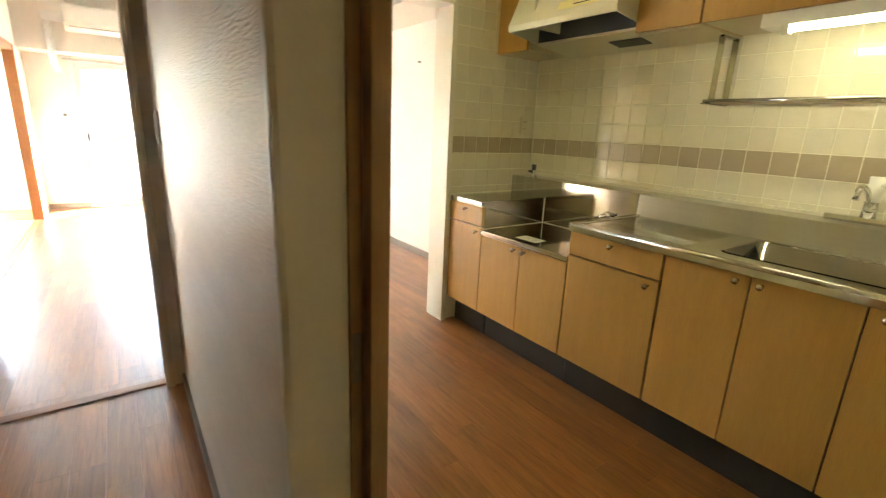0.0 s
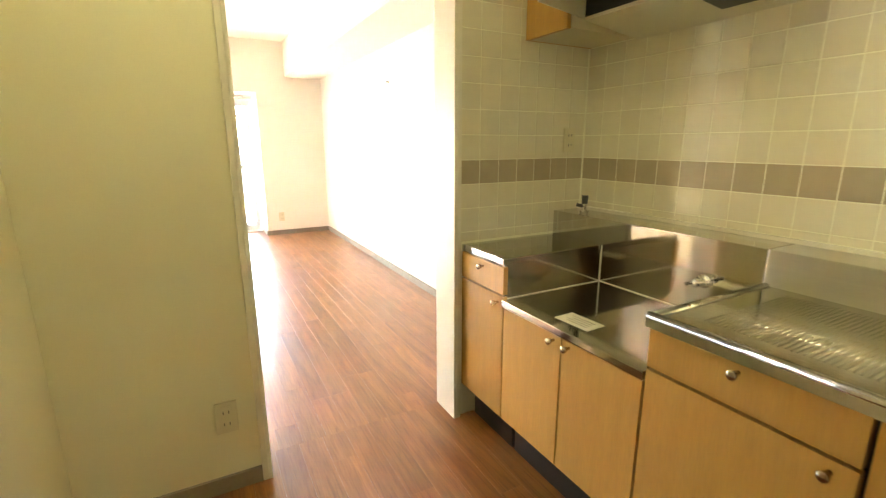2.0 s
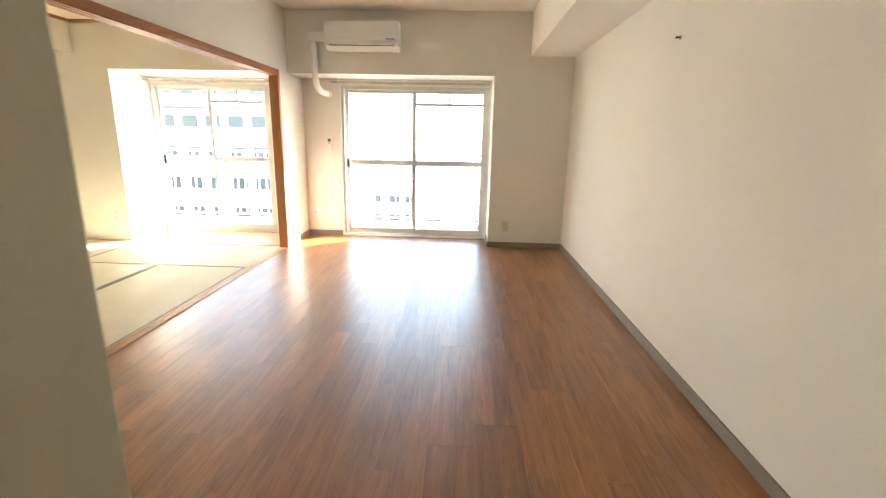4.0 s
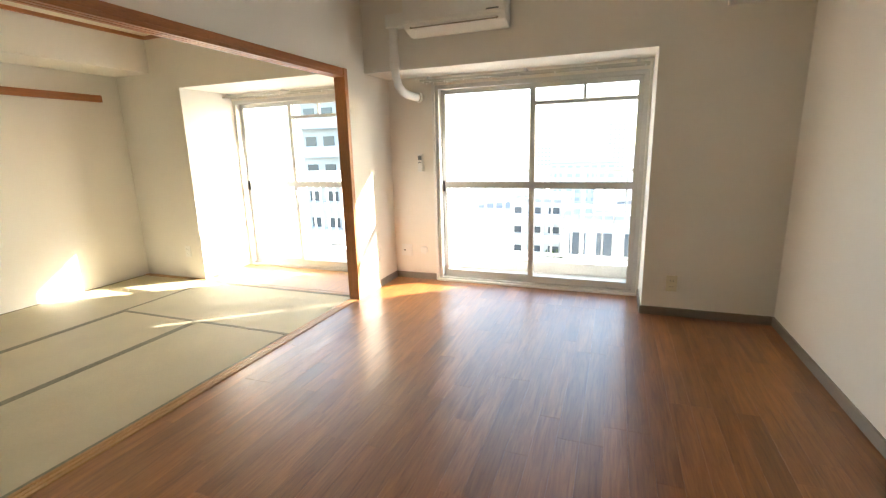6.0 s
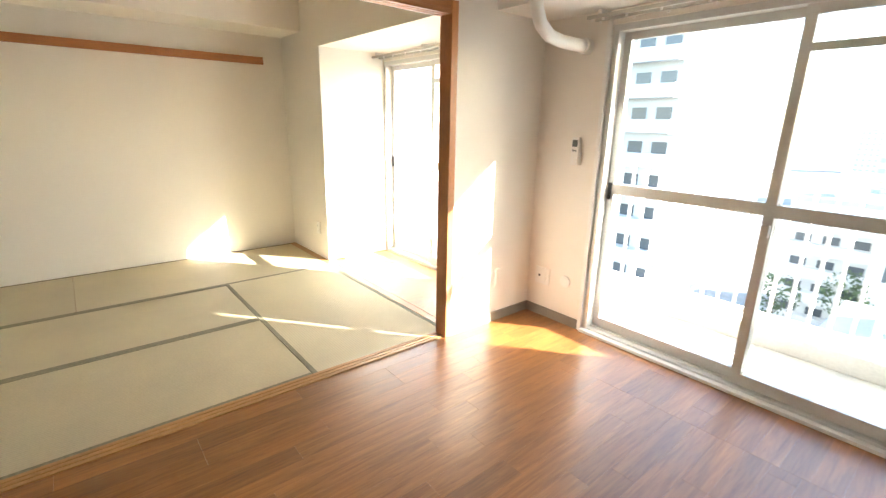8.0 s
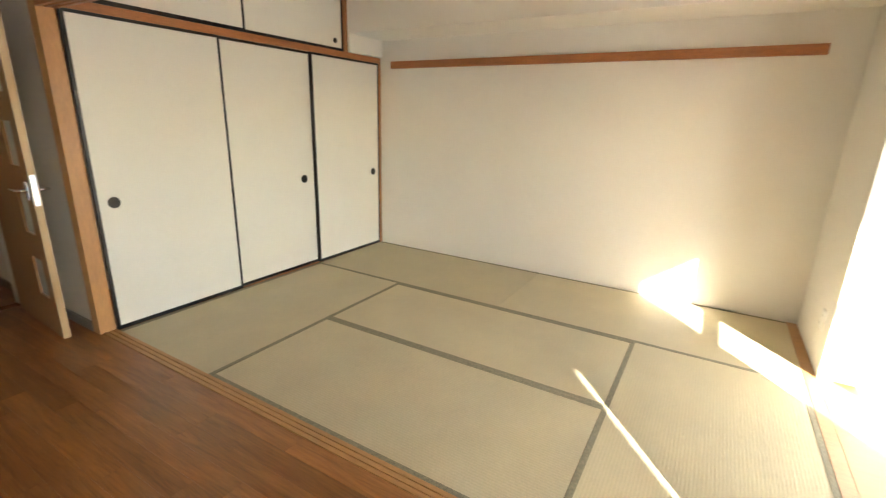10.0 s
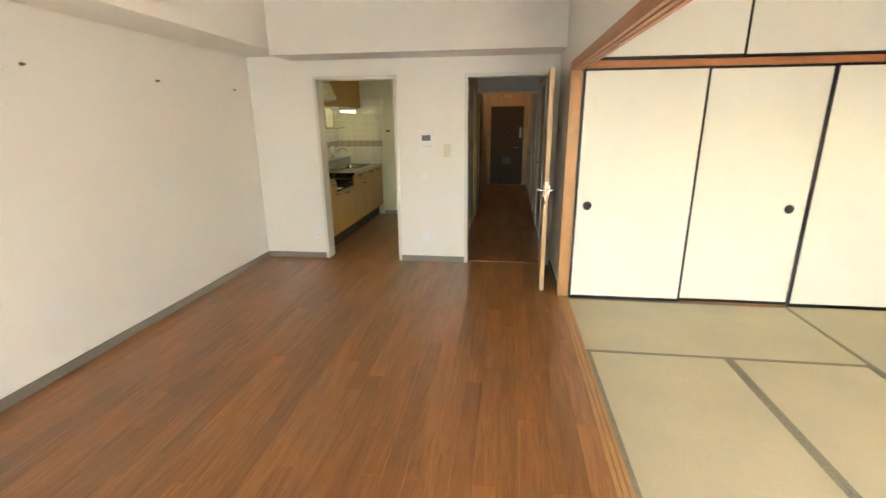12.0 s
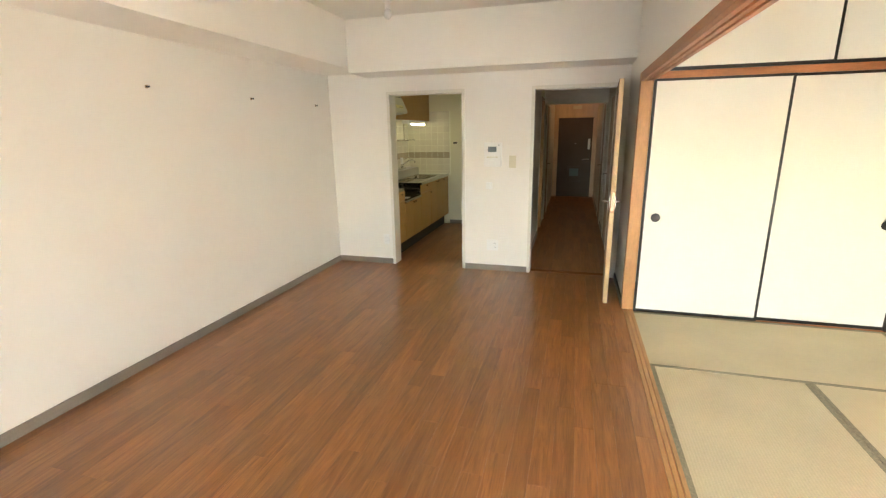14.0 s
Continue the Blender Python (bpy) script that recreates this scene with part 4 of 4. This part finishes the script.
bx("divider", (-0.50, -0.30, -0.560, -0.552, 1.705, 1.88), M_HOOD, hood)
bm = bmesh.new()
box(bm, -0.002, 0.002, -0.12, 0.12, -0.02, 0.02)
st = part("label_sticker", bm, material("yellowish_label", (0.80, 0.72, 0.34), rough=0.5, vary=0.04), hood, "yellowish instruction label")
st.matrix_basis = pose(-0.5035, -0.84, 1.777, 0, 24.3, 0)
bm = bmesh.new()
box(bm, -0.0006, 0.0006, -0.07, 0.05, -0.0025, 0.0025)
bar = part("print_line", bm, M_DARKPL, st)
bar.matrix_basis = pose(-0.0024, -0.02, -0.006)

lamp = thing("under_cabinet_lamp", "slim fluorescent lamp lit under the wall cabinets", "lamp", at=(0, 0, UP))
bx("housing", (-0.36, -0.25, -2.30, -1.56, 1.588, 1.634), M_PLASTIC, lamp, bevel=0.004)
bm = bmesh.new()
rod(bm, (-0.345, -2.27, 1.576), (-0.345, -1.66, 1.576), 0.011, 16)
part("tube", bm, M_TUBE, lamp, "glowing fluorescent tube")
for yy in (-2.28, -1.64):
    bx("tube_holder", (-0.362, -0.325, yy - 0.012, yy + 0.012, 1.560, 1.590), M_PLASTIC, lamp, bevel=0.002)

klamp = thing("kitchen_ceiling_lamp", "round white kitchen ceiling lamp, lit", "lamp", at=(-1.4, -0.62, 2.30))
bm = bmesh.new()
rod(bm, (0, 0, 0), (0, 0, -0.03), 0.22, 32)
part("base", bm, M_PLASTIC, klamp)
bm = bmesh.new()
rod(bm, (0, 0, -0.03), (0, 0, -0.085), 0.21, 32, 0.17)
part("diffuser", bm, M_DIFF, klamp, "glowing opal diffuser")

rack = thing("dish_rack", "stainless steel drying rack hung below the wall cabinets", "rack", at=(0, 0, UP))
bm = bmesh.new()
for xx, zz in ((-0.20, 1.352), (-0.02, 1.352)):
    rod(bm, (xx, -2.25, zz), (xx, -1.325, zz), 0.008, 12)
part("long_rail", bm, M_STEEL_POL, rack, smooth=True)
for i in range(5):
    bm = bmesh.new()
    xx = -0.17 + 0.03 * i
    rod(bm, (xx, -2.25, 1.347), (xx, -1.33, 1.347), 0.0035, 8)
    part("rack_wire", bm, M_STEEL_POL, rack)
for yy in (-1.33, -1.92):
    bx("cross_bar", (-0.21, -0.01, yy - 0.01, yy + 0.01, 1.339, 1.346), M_STEEL, rack, bevel=0.002)
    bx("hanger", (-0.018, -0.012, yy - 0.012, yy + 0.012, 1.346, 1.636), M_STEEL, rack)
    bx("hanger", (-0.145, -0.139, yy - 0.012, yy + 0.012, 1.346, 1.636), M_STEEL, rack)
for yy in (-1.33,):
    bx("top_tie", (-0.145, -0.012, yy - 0.006, yy + 0.006, 1.618, 1.626), M_STEEL, rack)

fau = thing("kitchen_faucet", "chrome wall-ledge mixer faucet behind the sink", "faucet", at=(-0.085, -1.935, 0.93))
bx("base_bar", (-0.022, 0.022, -0.125, 0.125, 0.002, 0.028), M_CHROME, fau, bevel=0.010)
bm = bmesh.new()
rod(bm, (0, 0, 0.025), (0, 0, 0.085), 0.024, 20, 0.021)
part("mixer_body", bm, M_CHROME, fau, smooth=True)
bm = bmesh.new()
rod(bm, (0, 0, 0.085), (0, 0, 0.175), 0.021, 20, 0.023)
part("lever_cap", bm, M_PLASTIC, fau, "white mixer cap", smooth=True)
bm = bmesh.new()
tube(bm, [(0, 0, 0.06), (-0.05, 0, 0.10), (-0.11, 0, 0.135), (-0.17, 0, 0.145), (-0.205, 0, 0.135), (-0.215, 0, 0.105)], 0.010, 12)
part("spout", bm, M_CHROME, fau, smooth=True)
bm = bmesh.new()
tube(bm, [(0, 0, 0.14), (-0.03, -0.05, 0.155), (-0.05, -0.10, 0.16)], 0.006, 10)
part("lever", bm, M_CHROME, fau, smooth=True)

gas = thing("gas_tap", "small gas tap with a black knob on the ledge", "gas tap", at=(-0.105, -0.275, 0.93))
bm = bmesh.new()
rod(bm, (0, 0, 0), (0, 0, 0.012), 0.020, 18)
rod(bm, (0, 0, 0.012), (0, 0, 0.04), 0.011, 14)
part("valve_body", bm, M_CHROME, gas)
bm = bmesh.new()
rod(bm, (0.0, 0, 0.028), (-0.03, 0.02, 0.036), 0.008, 12)
part("outlet_nozzle", bm, M_DARKPL, gas)
bm = bmesh.new()
rod(bm, (0, 0, 0.04), (0, 0, 0.078), 0.0125, 14, 0.0145)
part("knob", bm, M_DARKPL, gas)
gas2 = thing("gas_cock", "chrome gas cock on the steel backsplash", "gas tap", at=(-0.172, -0.905, 0.785))
bm = bmesh.new()
rod(bm, (0, 0, 0), (-0.012, 0, 0), 0.024, 18)
rod(bm, (-0.012, 0, 0), (-0.05, 0, 0), 0.012, 14)
ball(bm, (-0.05, 0, 0.0), 0.016)
part("valve_body", bm, M_CHROME, gas2, smooth=True)
bm = bmesh.new()
rod(bm, (-0.05, -0.03, 0.01), (-0.05, 0.035, -0.012), 0.007, 10)
part("handle", bm, M_CHROME, gas2, smooth=True)

note = tagged(new("paper_label"), "white paper notice lying on the steel stove top", "label")
note.matrix_basis = pose(-0.58, -0.75, 0.6645, 0, 0, 3)
bx("sheet", (-0.042, 0.042, -0.07, 0.07, 0, 0.0008), material("notice_paper", (0.80, 0.78, 0.66), rough=0.7, vary=0.03), note)
for i in range(4):
    bx("print_line", (0.02 - 0.014 * i - 0.0015, 0.02 - 0.014 * i + 0.0015, -0.05, 0.045 - 0.012 * (i % 2), 0.0008, 0.0012), M_BASE, note)
hookk = thing("towel_hook", "small dark hook on the kitchen end wall", "hook", at=(-0.80, -2.48, 1.31))
bm = bmesh.new()
box(bm, -0.03, 0.03, 0, 0.02, -0.012, 0.012, bevel=0.003)
part("plate", bm, M_DARKPL, hookk)


# ---- balcony and city ----
balc = setting(bx("balcony_floor", (-8, 3, 5.45, 6.55, -0.35, -0.16), M_CONC), "pale concrete balcony slab", "balcony")
setting(bx("balcony_kerb", (-8, 3, 6.33, 6.55, -0.16, -0.03), M_CONC, bevel=0.01), "low concrete kerb below the railing", "kerb")
setting(bx("balcony_soffit", (-8, 3, 5.45, 6.41, 2.25, 2.45), M_CONC), "concrete slab of the balcony above", "balcony")
setting(boxes("facade_outside", [(0.0, 3, 5.40, 5.449, -0.35, 2.7), (-8, -5.98, 5.40, 5.449, -0.35, 2.7)], M_CONC), "concrete outer wall beside the windows", "wall")
# Out-of-view wall, added so the sun patches indoors end where they should.
setting(bx("sun_blocking_wall", (-0.575, -0.50, 5.45, 6.50, -0.16, 2.7), M_CONC), "unseen concrete wall added to cut off the sun beside the window", "wall")
fence = thing("balcony_railing", "white painted steel balcony railing", "railing")
bx("top_rail", (-8, 3, 6.40, 6.46, 0.97, 1.01), M_WHITEPAINT, fence, bevel=0.005)
bx("bottom_rail", (-8, 3, 6.415, 6.445, 0.02, 0.05), M_WHITEPAINT, fence)
bal = mesh_of("baluster", (lambda b2: (box(b2, -0.009, 0.009, 6.421, 6.439, 0.05, 0.97), b2)[1])(bmesh.new()), M_WHITEPAINT)
pst = mesh_of("railing_post", (lambda b2: (box(b2, -0.02, 0.02, 6.41, 6.45, -0.03, 0.97), b2)[1])(bmesh.new()), M_WHITEPAINT)
for i in range(100):
    xx = -8 + 0.11 * i
    big = i % 12 == 0
    o = new("railing_post" if big else "baluster", pst if big else bal)
    o.location.x = xx
    o.parent = fence

setting(bx("ground", (-2500, 2500, 8, 4000, -19.2, -19.0), M_GROUND), "hazy city ground far below the balcony", "ground")


def building(x, y, w, d, h, floors, cols, balconies=False):
    """A city block: wall, roof with a small plant room, and a row of windows to each storey."""
    t = thing("apartment_building", "pale city apartment building seen through the window", "building", "city buildings", at=(x, y, -19))
    wl = bx("wall", (-w / 2, w / 2, 0, d, 0, h), M_FACADE, t)
    rf = bx("roof", (-w / 2 - 0.2, w / 2 + 0.2, -0.2, d + 0.2, h, h + 0.5), M_ROOF, t)
    bx("plant_room", (-w * 0.15, w * 0.12, d * 0.3, d * 0.7, h + 0.5, h + 3.0), M_FACADE, rf)
    fh, cw = h / floors, w / cols
    wm = None
    for i in range(floors):
        for j in range(cols):
            if wm is None:
                b2 = bmesh.new()
                box(b2, -cw * 0.3, cw * 0.3, -0.06, 0.0, -fh * 0.22, fh * 0.22)
                # blocks from 70 m on take the haze-paled panes
                wm = mesh_of("window", b2, M_WINDNEAR if y < 70 else M_WINDHAZE)
            o = new("window", wm)
            o.location = (-w / 2 + cw * (j + 0.5), 0, fh * (i + 0.52))
            o.parent = t
        if balconies:
            bx("balcony", (-w / 2, w / 2, -1.2, -0.06, fh * i, fh * i + 1.1), M_FACADE, t)
    return t


building(-25.5, 42, 13, 10, 31, 11, 6, True)
building(-10.7, 62, 7, 9, 13, 5, 3, True)
building(-1.8, 55, 9, 10, 12, 2, 3)
building(-3.0, 40, 7, 8, 7, 1, 2)
building(10, 60, 12, 10, 11, 4, 5)
building(-44, 300, 9, 9, 20, 8, 4)
building(-1, 300, 10, 10, 33, 12, 4)
building(-12, 170, 22, 14, 14, 5, 8)
building(20, 170, 26, 14, 16, 5, 8)


def tree(x, y, h):
    t = thing("city_tree", "dark green street tree between the buildings", "tree", "street trees", at=(x, y, -19))
    bm = bmesh.new()
    rod(bm, (0, 0, 0), (0, 0, h * 0.6), 0.16, 8, 0.07)
    for k in range(4):
        a = k * 1.7
        rod(bm, (0, 0, h * 0.4 + k * 0.2), (math.cos(a) * h * 0.22, math.sin(a) * h * 0.22, h * 0.72), 0.06, 6, 0.02)
    part("trunk", bm, M_BARK, t)
    bm = bmesh.new()
    rng = random.Random(int(x * 7 + y))
    for k in range(420):
        a, u, r = rng.uniform(0, math.tau), rng.uniform(-1, 1), rng.uniform(0.35, 1) ** 0.5
        c = Vector((math.cos(a) * math.sqrt(1 - u * u) * h * 0.3 * r, math.sin(a) * math.sqrt(1 - u * u) * h * 0.3 * r, h * 0.7 + u * h * 0.3 * r))
        m = Matrix.Translation(c) @ Euler((rng.uniform(0, 3), rng.uniform(0, 3), rng.uniform(0, 3))).to_matrix().to_4x4()
        s = rng.uniform(0.12, 0.26)
        vs = [bm.verts.new(m @ Vector(p)) for p in ((-s, 0, 0), (0, -s * 0.6, 0.03), (s, 0, 0), (0, s * 0.6, 0.03))]
        bm.faces.new(vs)
    part("crown", bm, M_LEAF, t)


for x, y, h in ((-7.6, 56, 8), (-6.4, 57, 7), (-12.5, 54, 7), (3.5, 54, 7)):
    tree(x, y, h)


# ---- wall tiles ----
P = 0.1005
def tile_mesh(mat, w, h):
    b2 = bmesh.new()
    box(b2, -w / 2, w / 2, -0.0022, 0, -h / 2, h / 2)
    front = [e for e in b2.edges if all(v.co.y < -0.002 for v in e.verts)]
    bmesh.ops.bevel(b2, geom=front, offset=0.0015, segments=1, affect="EDGES")
    return mesh_of("tile", b2, mat)


TILES = {}
def lay_tiles(parent, origin, turn, length, z0, z1, band):
    """Square glazed tiles over a strip of wall; the band row is taupe."""
    cols = int(round(length / P))
    pw = length / cols
    zrow = band - P * math.ceil((band - z0) / P)
    z = zrow
    m = pose(*origin, 0, 0, turn)
    while z < z1 - 0.005:
        lo, hi = max(z, z0), min(z + P, z1)
        grey = abs(z - band) < 0.01
        if hi - lo > 0.012:
            key = (grey, round(pw, 4), round(hi - lo, 4))
            if key not in TILES:
                TILES[key] = tile_mesh(M_TILEG if grey else M_TILE, pw - 0.0038, hi - lo - 0.0038)
            for i in range(cols):
                o = new("tile", TILES[key])
                o.matrix_basis = m @ pose(pw * (i + 0.5), 0, (lo + hi) / 2)
                o.parent = parent
        z += P


wt_e = setting(bx("wall_tiled_east", (-0.004, -0.0005, YS - 0.008, -0.1445, 0.80, 1.675), M_GROUT), "white tiled kitchen wall with a taupe band", "wall")
lay_tiles(wt_e, (-0.004, -0.148, 0), -90, 2.318, 0.944, 1.652, 1.071)
wt_n = setting(bx("wall_tiled_north", (-0.685, -0.004, -0.144, -0.1385, 0.80, 2.298), M_GROUT), "white tiled kitchen end wall with a taupe band", "wall")
lay_tiles(wt_n, (-0.684, -0.144, 0), 0, 0.675, 0.828, 2.298, 1.071)
wt_s = setting(bx("wall_tiled_south", (-0.72, -0.004, -2.4795, -2.474, 0.80, 1.80), M_GROUT), "white tiled kitchen end wall behind the sink", "wall")
lay_tiles(wt_s, (-0.006, -2.474, 0), 180, 0.70, 0.828, 1.80, 1.071)


# ---- floor planks ----
PW = 0.098
PLANKS = {}
def plank_mesh(length, width):
    key = (round(length, 3), round(width, 4))
    if key not in PLANKS:
        b2 = bmesh.new()
        box(b2, -width / 2 + 0.0002, width / 2 - 0.0002, -length / 2 + 0.0003, length / 2 - 0.0003, -0.006, 0.0)
        top = [e for e in b2.edges if all(v.co.z > -0.001 for v in e.verts)]
        bmesh.ops.bevel(b2, geom=top, offset=0.00025, segments=1, affect="EDGES")
        PLANKS[key] = mesh_of("plank", b2, M_FLOOR)
    return PLANKS[key]


def planks(name, label, x0, x1, y0, y1, shift, length=0.92):
    t = setting(new(name), label, "floor")
    rows = int(round((x1 - x0) / PW))
    w = (x1 - x0) / rows
    rng = random.Random(shift)
    for r in range(rows):
        y = y0 - rng.choice((0.0, 0.15, 0.31, 0.46, 0.61, 0.77))
        while y < y1 - 0.001:
            a, b = max(y, y0), min(y + length, y1)
            if b - a > 0.02:
                o = new("plank", plank_mesh(b - a, w))
                o.location = (x0 + w * (r + 0.5), (a + b) / 2, 0)
                o.parent = t
            y += length
    return t


planks("floor_living", "reddish-brown oak plank floor of the living room", -3.115, 0, 0.0, 4.82, 3)
planks("floor_recess", "reddish-brown oak plank floor in the window recess", -3.11, -0.85, 4.82, 5.26, 8)
planks("floor_kitchen", "reddish-brown oak plank floor of the kitchen", -2.165, -0.6, -2.48, 0.0, 5)
planks("floor_corridor", "dark oak plank floor of the corridor", -3.09, -2.165, -6.1, -0.0, 6)
